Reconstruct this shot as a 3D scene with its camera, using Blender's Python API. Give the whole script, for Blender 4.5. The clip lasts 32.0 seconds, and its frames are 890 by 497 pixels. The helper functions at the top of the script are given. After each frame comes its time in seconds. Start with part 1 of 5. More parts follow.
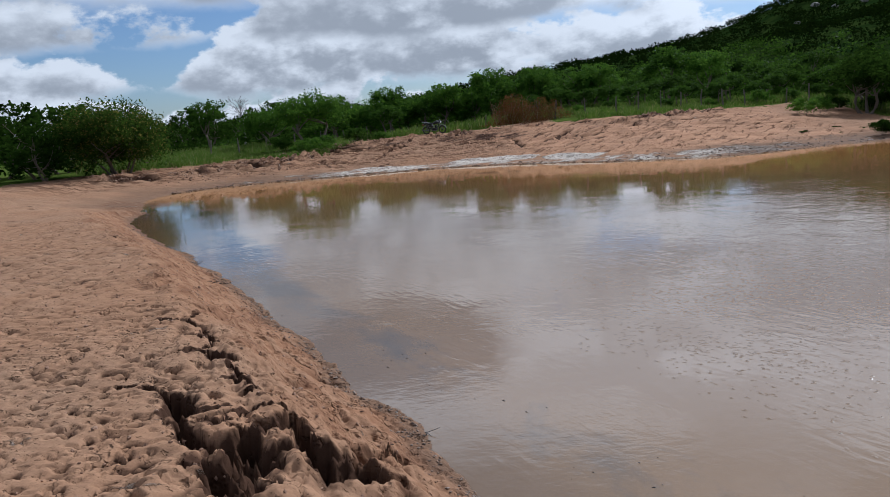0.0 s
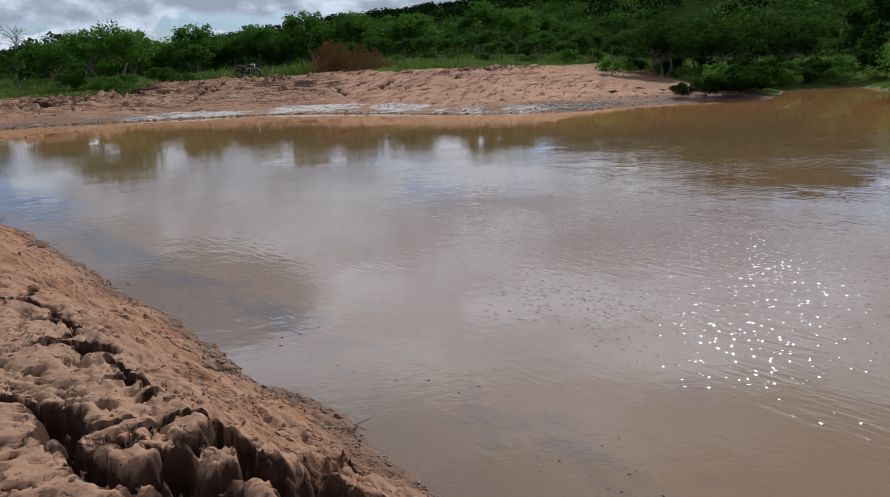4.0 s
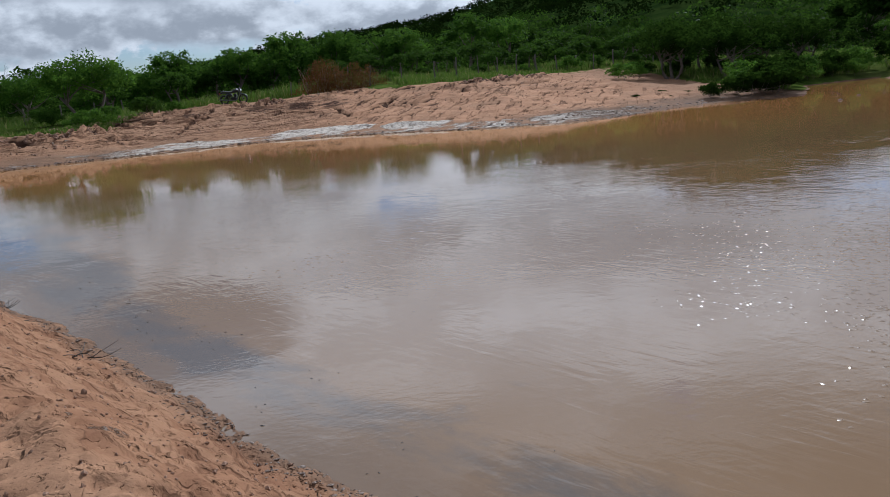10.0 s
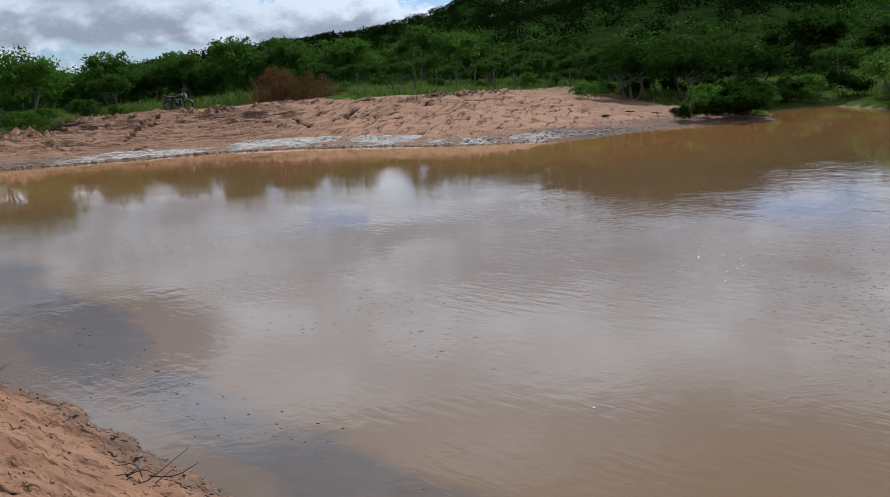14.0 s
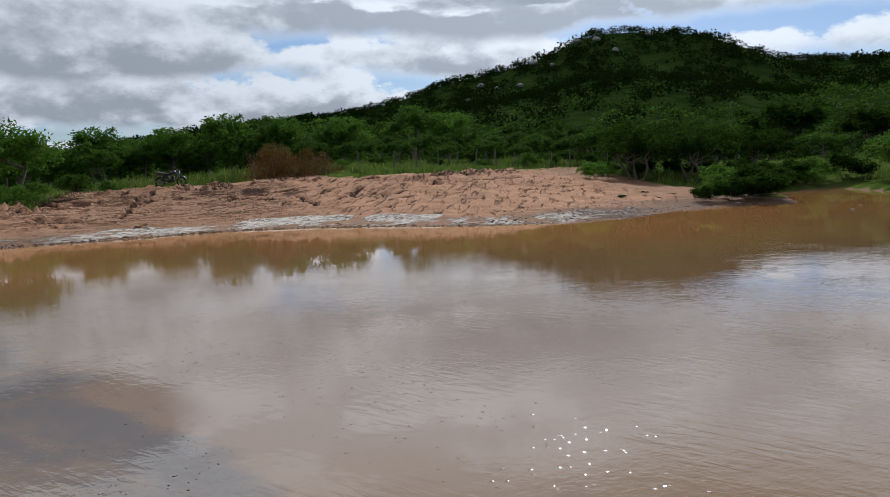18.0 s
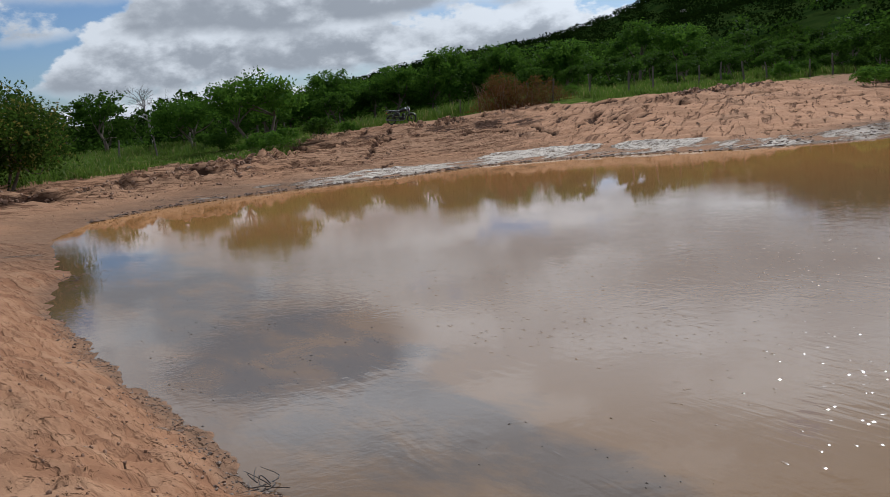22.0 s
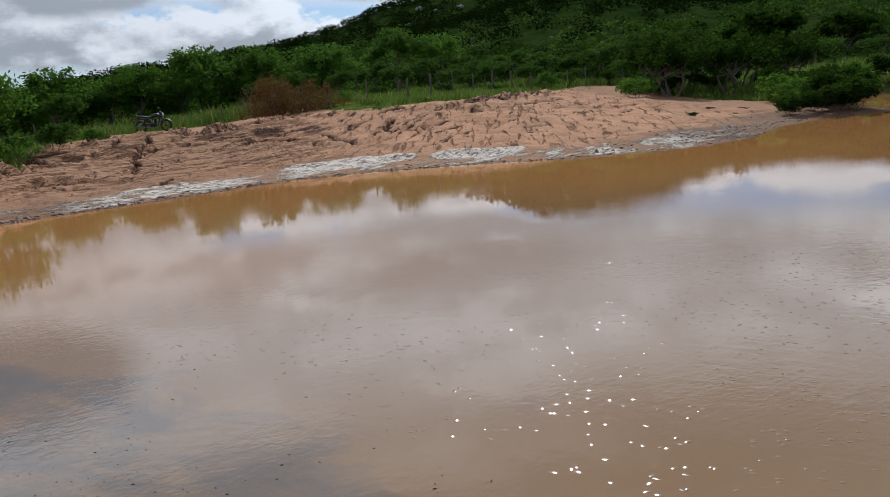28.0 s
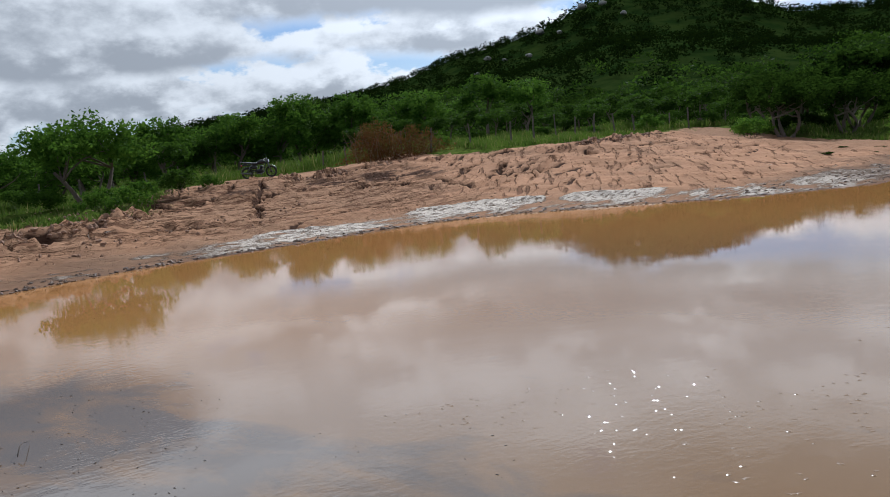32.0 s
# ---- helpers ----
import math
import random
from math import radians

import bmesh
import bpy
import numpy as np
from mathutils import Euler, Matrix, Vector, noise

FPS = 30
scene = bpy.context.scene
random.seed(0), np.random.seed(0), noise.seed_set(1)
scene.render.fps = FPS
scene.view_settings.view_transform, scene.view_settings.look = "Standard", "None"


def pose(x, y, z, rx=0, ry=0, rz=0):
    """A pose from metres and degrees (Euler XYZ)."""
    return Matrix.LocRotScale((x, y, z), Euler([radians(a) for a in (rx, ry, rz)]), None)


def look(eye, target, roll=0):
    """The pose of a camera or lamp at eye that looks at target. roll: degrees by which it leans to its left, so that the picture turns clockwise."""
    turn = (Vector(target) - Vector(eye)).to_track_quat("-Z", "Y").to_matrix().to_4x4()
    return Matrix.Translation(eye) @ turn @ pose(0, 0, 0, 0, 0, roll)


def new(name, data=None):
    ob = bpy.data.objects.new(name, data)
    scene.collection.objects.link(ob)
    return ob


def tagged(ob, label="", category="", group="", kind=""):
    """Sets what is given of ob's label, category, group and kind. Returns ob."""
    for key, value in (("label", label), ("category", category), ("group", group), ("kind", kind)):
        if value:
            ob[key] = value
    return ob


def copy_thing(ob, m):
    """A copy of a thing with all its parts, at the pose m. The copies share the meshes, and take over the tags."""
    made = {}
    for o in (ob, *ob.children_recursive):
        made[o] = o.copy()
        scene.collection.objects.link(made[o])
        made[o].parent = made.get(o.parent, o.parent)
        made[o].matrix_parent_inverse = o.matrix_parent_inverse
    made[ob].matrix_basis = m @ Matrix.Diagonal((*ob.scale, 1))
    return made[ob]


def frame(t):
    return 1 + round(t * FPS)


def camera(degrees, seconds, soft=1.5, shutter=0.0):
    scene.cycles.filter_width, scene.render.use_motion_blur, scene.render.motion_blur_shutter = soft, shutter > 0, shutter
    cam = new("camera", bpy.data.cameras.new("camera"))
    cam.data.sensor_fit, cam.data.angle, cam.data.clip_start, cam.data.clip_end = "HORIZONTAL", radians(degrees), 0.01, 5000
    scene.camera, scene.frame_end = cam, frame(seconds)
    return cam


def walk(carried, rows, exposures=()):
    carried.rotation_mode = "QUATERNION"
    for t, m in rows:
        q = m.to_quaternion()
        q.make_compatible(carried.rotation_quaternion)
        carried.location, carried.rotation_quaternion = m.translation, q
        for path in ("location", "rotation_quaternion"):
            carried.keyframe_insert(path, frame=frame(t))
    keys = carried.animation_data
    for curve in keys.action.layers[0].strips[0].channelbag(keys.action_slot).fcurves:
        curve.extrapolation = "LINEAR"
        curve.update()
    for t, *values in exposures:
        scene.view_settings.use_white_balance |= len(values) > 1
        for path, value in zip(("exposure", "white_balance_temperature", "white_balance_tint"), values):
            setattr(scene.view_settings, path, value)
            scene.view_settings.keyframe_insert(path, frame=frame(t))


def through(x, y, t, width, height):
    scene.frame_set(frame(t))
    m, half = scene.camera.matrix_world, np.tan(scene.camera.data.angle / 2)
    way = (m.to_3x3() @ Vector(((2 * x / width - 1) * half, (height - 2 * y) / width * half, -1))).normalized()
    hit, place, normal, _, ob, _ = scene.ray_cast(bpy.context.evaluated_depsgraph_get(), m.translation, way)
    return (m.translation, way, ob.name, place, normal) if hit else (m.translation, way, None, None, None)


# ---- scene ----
cam = camera(61.7, 32.0, soft=0.75)

PATH = [
    (0, (0.001, 0.0, 2.067), (-0.162, 1.966, 1.737), -4.3),
    (0.5, (-0.197, 0.103, 2.062), (-0.481, 2.048, 1.696), -3.4),
    (1, (-0.35, 0.356, 2.1), (-0.591, 2.316, 1.779), -6.0),
    (1.5, (-0.471, 0.452, 2.108), (-0.639, 2.421, 1.803), -3.8),
    (2, (-0.641, 0.431, 2.085), (-0.487, 2.394, 1.738), -2.8),
    (2.5, (-0.704, 0.537, 2.082), (-0.455, 2.483, 1.69), -1.1),
    (3, (-0.731, 0.608, 2.092), (-0.362, 2.516, 1.622), -0.2),
    (3.5, (-0.725, 0.602, 2.085), (-0.353, 2.506, 1.599), -0.8),
    (5.5, (-1.134, 1.631, 2.015), (-0.925, 3.564, 1.545), -3.2),
    (6, (-1.253, 1.967, 1.975), (-0.944, 3.883, 1.493), -4.9),
    (6.5, (-1.28, 2.089, 2.035), (-0.926, 4.024, 1.675), -3.8),
    (7, (-1.509, 2.141, 2.061), (-0.867, 4.016, 1.789), -4.5),
    (7.5, (-1.602, 2.515, 2.042), (-0.913, 4.354, 1.665), -2.6),
    (8, (-1.675, 2.956, 2.033), (-1.075, 4.804, 1.557), -3.1),
    (8.5, (-1.798, 3.013, 2.005), (-1.336, 4.922, 1.629), -1.9),
    (9, (-2.032, 3.453, 1.961), (-1.485, 5.323, 1.51), -3.0),
    (9.5, (-2.158, 3.845, 1.938), (-1.657, 5.722, 1.46), -4.8),
    (10, (-2.352, 3.952, 1.97), (-1.949, 5.86, 1.524), -4.6),
    (10.5, (-2.514, 4.012, 2.065), (-2.232, 5.947, 1.643), -5.7),
    (11, (-2.677, 4.306, 2.077), (-2.661, 6.251, 1.613), -7.5),
    (11.5, (-2.771, 4.511, 2.071), (-2.717, 6.467, 1.659), -3.5),
    (12, (-2.94, 4.725, 2.104), (-2.646, 6.676, 1.78), -3.8),
    (12.5, (-3.043, 5.06, 2.086), (-2.736, 6.993, 1.678), -7.8),
    (13, (-3.165, 5.363, 2.094), (-2.794, 7.286, 1.689), -5.7),
    (13.5, (-3.358, 5.574, 2.083), (-2.809, 7.47, 1.76), -2.3),
    (14, (-3.48, 5.851, 2.052), (-2.895, 7.716, 1.629), -2.5),
    (14.5, (-3.619, 6.044, 2.051), (-3.371, 7.998, 1.705), -6.1),
    (16.5, (-4.291, 7.161, 2.001), (-4.013, 9.106, 1.626), -4.3),
    (17, (-4.452, 7.502, 1.998), (-3.859, 9.341, 1.482), -3.3),
    (17.5, (-4.669, 7.712, 2.015), (-4.224, 9.645, 1.756), -5.4),
    (18, (-4.595, 8.095, 1.993), (-3.923, 9.966, 1.776), -1.9),
    (18.5, (-4.861, 8.406, 1.947), (-4.042, 10.213, 1.692), -2.7),
    (19, (-4.887, 8.792, 1.959), (-4.249, 10.664, 1.66), -6.5),
    (19.5, (-5.034, 8.906, 1.973), (-4.441, 10.807, 1.789), -4.3),
    (20, (-5.326, 9.048, 1.969), (-4.79, 10.953, 1.677), -6.2),
    (20.5, (-5.359, 9.431, 1.959), (-5.037, 11.382, 1.662), -8.8),
    (21, (-5.498, 9.562, 1.988), (-5.41, 11.541, 1.713), -4.4),
    (21.5, (-5.628, 9.672, 2.035), (-5.641, 11.645, 1.708), -4.3),
    (22, (-5.668, 9.977, 2.064), (-5.551, 11.939, 1.695), -5.8),
    (22.5, (-5.68, 10.627, 2.087), (-5.249, 12.56, 1.811), -3.2),
    (23, (-5.948, 10.951, 2.047), (-5.292, 12.814, 1.736), -6.9),
    (23.5, (-6.131, 11.328, 2.023), (-5.33, 13.145, 1.791), -10.4),
    (24, (-6.228, 11.465, 2.048), (-5.46, 13.295, 1.798), -6.3),
    (24.5, (-6.388, 11.647, 2.097), (-5.422, 13.386, 1.886), -8.1),
    (25, (-6.574, 12.039, 2.095), (-5.728, 13.83, 1.82), -7.7),
    (25.5, (-6.763, 12.193, 2.153), (-6.192, 14.094, 1.901), -5.3),
    (26, (-6.982, 12.378, 2.173), (-6.322, 14.24, 1.86), -7.0),
    (26.5, (-7.128, 12.764, 2.176), (-6.325, 14.544, 1.745), -5.2),
    (28.5, (-7.511, 13.871, 2.154), (-6.722, 15.667, 1.764), -5.0),
    (29, (-7.658, 14.161, 2.121), (-6.733, 15.906, 1.805), -6.1),
    (29.5, (-7.976, 14.351, 2.11), (-7.113, 16.13, 1.807), -2.9),
    (30, (-8.128, 14.626, 2.134), (-7.399, 16.459, 1.805), -6.1),
    (30.5, (-8.34, 14.808, 2.084), (-7.618, 16.646, 1.766), -5.4),
    (31, (-8.692, 14.858, 2.123), (-8.055, 16.723, 1.779), -3.9),
    (31.5, (-8.851, 15.076, 2.177), (-8.24, 16.948, 1.829), -7.5),
    (32, (-8.919, 15.259, 2.135), (-8.27, 17.131, 1.861), -5.6),
]
walk(cam, [(t, look(eye, target, roll)) for t, eye, target, roll in PATH],
     [(0.0, -0.21, 5400, 9), (6.0, -0.21, 5400, 9), (7.0, -0.35, 5450, 9), (8.0, -0.27, 5400, 9), (12.0, -0.23, 5390, 8), (17.0, -0.20, 5290, 8), (18.0, -0.29, 5640, 8), (20.0, -0.27, 5640, 8), (26.0, -0.27, 5790, 8), (28.5, -0.18, 5640, 8), (32.0, -0.13, 5590, 8)])

# ---- world, sun, exposure ----
SUN_AZ, SUN_EL = 34.0, 37.0


def build_world():
    w = bpy.data.worlds.new("sky_world")
    scene.world = w
    w.use_nodes = True
    nt = w.node_tree
    nt.nodes.clear()
    N, L = nt.nodes.new, nt.links.new

    def val(op, a, b=None, c=None):
        n = N("ShaderNodeMath")
        n.operation = op
        for i, v in enumerate((a, b, c)):
            if v is None:
                continue
            if isinstance(v, (int, float)):
                n.inputs[i].default_value = v
            else:
                L(v, n.inputs[i])
        return n.outputs[0]

    def ramp(v, a, b):
        n = N("ShaderNodeMapRange")
        n.interpolation_type = "SMOOTHSTEP"
        L(v, n.inputs[0])
        n.inputs[1].default_value, n.inputs[2].default_value = a, b
        return n.outputs[0]

    sky = N("ShaderNodeTexSky")
    sky.sky_type, sky.sun_disc = "NISHITA", False
    sky.sun_elevation, sky.sun_rotation = radians(SUN_EL), radians(SUN_AZ)
    sky.air_density, sky.dust_density, sky.ozone_density = 1.0, 0.6, 1.6
    tc = N("ShaderNodeTexCoord")
    sep = N("ShaderNodeSeparateXYZ")
    L(tc.outputs["Generated"], sep.inputs[0])
    z = val("MAXIMUM", sep.outputs[2], 0.0)
    far = val("ADD", val("MULTIPLY", z, 0.9), 0.42)
    cx, cy = val("DIVIDE", sep.outputs[0], far), val("DIVIDE", sep.outputs[1], far)

    def clouds(dx, dy, dz):
        com = N("ShaderNodeCombineXYZ")
        L(val("ADD", cx, CLOUD[0] + dx), com.inputs[0])
        L(val("ADD", cy, CLOUD[1] + dy), com.inputs[1])
        L(val("MULTIPLY", val("ADD", z, dz), 3.7), com.inputs[2])
        big, fine = N("ShaderNodeTexNoise"), N("ShaderNodeTexNoise")
        big.inputs["Scale"].default_value, big.inputs["Detail"].default_value, big.inputs["Roughness"].default_value = 1.15, 2, 0.5
        fine.inputs["Scale"].default_value, fine.inputs["Detail"].default_value, fine.inputs["Roughness"].default_value = 3.1, 10, 0.57
        for n in (big, fine):
            L(com.outputs[0], n.inputs["Vector"])
        return val("ADD", val("MULTIPLY", big.outputs[0], 0.53), val("MULTIPLY", fine.outputs[0], 0.51))

    x_dir = sep.outputs[0]
    here, above, higher = clouds(0, 0, 0), clouds(0.0, 0.0, 0.022), clouds(0.02, 0.03, 0.07)
    thin = val("MULTIPLY", ramp(z, 0.45, 0.9), 0.09)
    west = val("MULTIPLY", val("MULTIPLY", ramp(val("MULTIPLY", x_dir, -1.0), 0.24, 0.40), 0.16), val("SUBTRACT", 1.0, ramp(z, 0.20, 0.28)))
    east = val("MULTIPLY", val("MULTIPLY", ramp(x_dir, 0.40, 0.56), 0.20), val("SUBTRACT", 1.0, ramp(z, 0.12, 0.17)))
    under = val("MULTIPLY", ramp(val("SUBTRACT", 0.225, z), 0.0, 0.06), 0.30)
    behind = val("MULTIPLY", ramp(val("MULTIPLY", sep.outputs[1], -1.0), -0.15, 0.45), 0.12)
    dark_base = val("ADD", val("POWER", val("DIVIDE", val("ADD", x_dir, 0.15), 0.15), 2.0), val("POWER", val("DIVIDE", val("SUBTRACT", z, 0.292), 0.058), 2.0))
    gap = val("MULTIPLY", ramp(val("ADD", dark_base, val("MULTIPLY", val("SUBTRACT", here, 0.52), 4.0)), 1.5, 0.3), 1.0)
    edge = val("ADD", val("ADD", val("SUBTRACT", 0.405, val("MULTIPLY", ramp(z, 0.26, 0.34), 0.07)), val("ADD", behind, east)), val("ADD", val("ADD", thin, west), under))
    deck_cover = ramp(val("SUBTRACT", here, edge), 0.0, 0.035)
    body = ramp(val("SUBTRACT", higher, edge), -0.02, 0.17)
    rim = ramp(val("SUBTRACT", here, above), -0.012, 0.022)
    shade = val("MULTIPLY", val("SUBTRACT", 1.0, val("MULTIPLY", body, val("SUBTRACT", 0.74, val("MULTIPLY", ramp(z, 0.19, 0.34), 0.42)))), val("ADD", val("MULTIPLY", rim, 0.45), 0.62))
    deck_shade = val("SUBTRACT", val("MULTIPLY", shade, val("SUBTRACT", 1.0, gap)), val("MULTIPLY", gap, 0.22))

    def heap_row(base, tall, size, seed, bias):
        """A row of heaped clouds: flat grey bases at one height, white lumpy tops."""
        u = val("DIVIDE", val("SUBTRACT", z, base), tall)

        def lumps(up, aside):
            com = N("ShaderNodeCombineXYZ")
            L(val("ADD", val("MULTIPLY", x_dir, size), seed + aside), com.inputs[0])
            L(val("MULTIPLY", sep.outputs[1], size), com.inputs[1])
            L(val("ADD", val("MULTIPLY", z, size * 1.7), up), com.inputs[2])
            n = N("ShaderNodeTexNoise")
            n.inputs["Scale"].default_value, n.inputs["Detail"].default_value, n.inputs["Roughness"].default_value = 1.0, 9, 0.56
            L(com.outputs[0], n.inputs["Vector"])
            return n.outputs[0]

        n, up = lumps(0, 0), lumps(0.16, 0.05)
        dens = val("SUBTRACT", val("SUBTRACT", n, val("MULTIPLY", u, 0.24)), bias)
        floor = ramp(val("ADD", u, val("MULTIPLY", val("SUBTRACT", up, 0.5), 1.1)), -0.12, 0.16)
        lit = val("ADD", val("MULTIPLY", u, 0.62), val("MULTIPLY", val("SUBTRACT", n, up), 5.0))
        thick = ramp(dens, 0.02, 0.16)
        lit = val("ADD", lit, val("MULTIPLY", val("SUBTRACT", 1.0, thick), 0.30))
        return val("MULTIPLY", ramp(dens, 0.0, 0.045), floor), val("ADD", 0.30, val("MULTIPLY", ramp(lit, -0.12, 0.70), 0.72))

    open_east = val("MULTIPLY", ramp(x_dir, 0.50, 0.58), 0.09)
    open_west = val("MULTIPLY", ramp(val("MULTIPLY", x_dir, -1.0), 0.24, 0.40), 0.09)
    rows = [heap_row(0.012, 0.058, 8.0, 3.0, val("ADD", 0.27, open_east)),
            heap_row(0.062, 0.075, 5.5, 11.0, val("ADD", val("ADD", 0.29, open_east), open_west)),
            heap_row(0.120, 0.085, 4.2, 23.0, val("ADD", val("ADD", 0.295, val("MULTIPLY", open_east, 1.2)), val("MULTIPLY", open_west, 1.5))),
            heap_row(0.168, 0.10, 3.4, 31.0, val("ADD", val("ADD", 0.27, val("MULTIPLY", open_east, 0.3)), val("MULTIPLY", open_west, 1.8)))]
    cover, shade = rows[0]
    for c, h in rows[1:] + [(deck_cover, deck_shade)]:
        cover = val("SUBTRACT", 1.0, val("MULTIPLY", val("SUBTRACT", 1.0, cover), val("SUBTRACT", 1.0, c)))
        shade = val("ADD", val("MULTIPLY", shade, val("SUBTRACT", 1.0, c)), val("MULTIPLY", h, c))
    tint = N("ShaderNodeMix")
    tint.data_type = "RGBA"
    L(shade, tint.inputs[0])
    tint.inputs[6].default_value, tint.inputs[7].default_value = (0.27, 0.29, 0.325, 1), (1.06, 1.045, 1.025, 1)
    bg_sky, bg_cloud, mix, out = N("ShaderNodeBackground"), N("ShaderNodeBackground"), N("ShaderNodeMixShader"), N("ShaderNodeOutputWorld")
    deep = N("ShaderNodeMix")
    deep.data_type, deep.blend_type = "RGBA", "MULTIPLY"
    deep.inputs[0].default_value = 1.0
    deep.inputs[7].default_value = (0.90, 0.98, 1.14, 1)
    L(sky.outputs[0], deep.inputs[6])
    L(deep.outputs[2], bg_sky.inputs[0])
    bg_sky.inputs[1].default_value = 0.074
    L(tint.outputs[2], bg_cloud.inputs[0])
    toward = N("ShaderNodeVectorMath")
    toward.operation = "DOT_PRODUCT"
    L(tc.outputs["Generated"], toward.inputs[0])
    ra, re = radians(SUN_AZ), radians(SUN_EL)
    toward.inputs[1].default_value = (math.sin(ra) * math.cos(re), math.cos(ra) * math.cos(re), math.sin(re))
    glow = val("ADD", 0.80, val("ADD", val("MULTIPLY", val("MULTIPLY", ramp(z, 0.20, 0.34), ramp(z, 0.52, 0.34)), 0.85), val("MULTIPLY", ramp(toward.outputs["Value"], 0.70, 1.0), 0.42)))
    glow = val("MULTIPLY", glow, val("SUBTRACT", 1.0, val("MULTIPLY", val("MULTIPLY", ramp(x_dir, 0.30, 0.62), ramp(z, 0.26, 0.42)), 0.5)))
    L(glow, bg_cloud.inputs[1])
    L(cover, mix.inputs[0])
    L(bg_sky.outputs[0], mix.inputs[1])
    L(bg_cloud.outputs[0], mix.inputs[2])
    L(mix.outputs[0], out.inputs[0])


CLOUD = (3.1, 7.4)
build_world()
sun = new("sun", bpy.data.lights.new("sun", "SUN"))
sun.data.energy, sun.data.angle, sun.data.color = 5.0, radians(0.53), (1.0, 0.96, 0.90)
sa, se = radians(SUN_AZ), radians(SUN_EL)
sun.matrix_world = look((math.sin(sa) * math.cos(se) * 300, math.cos(sa) * math.cos(se) * 300, math.sin(se) * 300), (0, 0, 0))


# ---- materials ----
class Nodes:
    """A short way to write node materials."""

    def __init__(self, name):
        self.mat = bpy.data.materials.new(name)
        self.mat.use_nodes = True
        self.nt = self.mat.node_tree
        self.bsdf = self.nt.nodes["Principled BSDF"]
        self.out = self.nt.nodes["Material Output"]

    def node(self, kind, **props):
        n = self.nt.nodes.new(kind)
        for k, v in props.items():
            if k == "mode":
                n.data_type = v
            elif k == "op":
                n.operation = v
            elif k == "blend":
                n.blend_type = v
        return n

    def put(self, src, dst):
        if isinstance(src, (int, float)):
            dst.default_value = src
        elif isinstance(src, tuple):
            dst.default_value = (*src, 1) if len(src) == 3 and dst.type == "RGBA" else src
        else:
            self.nt.links.new(src, dst)

    def math(self, op, a, b=0.0):
        n = self.node("ShaderNodeMath", op=op)
        self.put(a, n.inputs[0])
        self.put(b, n.inputs[1])
        return n.outputs[0]

    def mix(self, f, a, b, blend="MIX"):
        n = self.node("ShaderNodeMix", mode="RGBA", blend=blend)
        self.put(f, n.inputs[0])
        self.put(a, n.inputs[6])
        self.put(b, n.inputs[7])
        return n.outputs[2]

    def ramp(self, v, a, b, lo=0.0, hi=1.0):
        n = self.node("ShaderNodeMapRange")
        self.put(v, n.inputs[0])
        for i, k in enumerate((a, b, lo, hi)):
            n.inputs[1 + i].default_value = k
        return n.outputs[0]

    def coords(self, scale=(1, 1, 1), rot=0.0, world=True):
        src = self.node("ShaderNodeNewGeometry").outputs["Position"] if world else self.node("ShaderNodeTexCoord").outputs["Object"]
        m = self.node("ShaderNodeMapping")
        m.inputs["Scale"].default_value = scale
        m.inputs["Rotation"].default_value = (0, 0, radians(rot))
        self.put(src, m.inputs[0])
        return m.outputs[0]

    def along(self, turn, longer, shorter):
        """World coordinates stretched along a direction on the ground."""
        m = self.node("ShaderNodeMapping")
        m.vector_type = "TEXTURE"
        m.inputs["Rotation"].default_value = (0, 0, radians(turn))
        m.inputs["Scale"].default_value = (longer, shorter, shorter)
        self.put(self.node("ShaderNodeNewGeometry").outputs["Position"], m.inputs[0])
        return m.outputs[0]

    def noise(self, scale, detail=4, rough=0.55, vec=None, dist=0.0):
        n = self.node("ShaderNodeTexNoise")
        n.inputs["Scale"].default_value, n.inputs["Detail"].default_value = scale, detail
        n.inputs["Roughness"].default_value, n.inputs["Distortion"].default_value = rough, dist
        self.put(vec if vec is not None else self.coords(), n.inputs["Vector"])
        return n.outputs[0]

    def attr(self, name):
        n = self.node("ShaderNodeAttribute")
        n.attribute_name = name
        return n.outputs["Fac"]

    def bump(self, height, strength, distance, normal=None):
        n = self.node("ShaderNodeBump")
        n.inputs["Strength"].default_value, n.inputs["Distance"].default_value = strength, distance
        self.put(height, n.inputs["Height"])
        if normal is not None:
            self.put(normal, n.inputs["Normal"])
        return n.outputs[0]

    def set(self, **kw):
        for k, v in kw.items():
            self.put(v, self.bsdf.inputs[{"color": "Base Color", "rough": "Roughness", "metal": "Metallic", "normal": "Normal", "ior": "IOR", "spec": "Specular IOR Level"}[k]])
        return self.mat


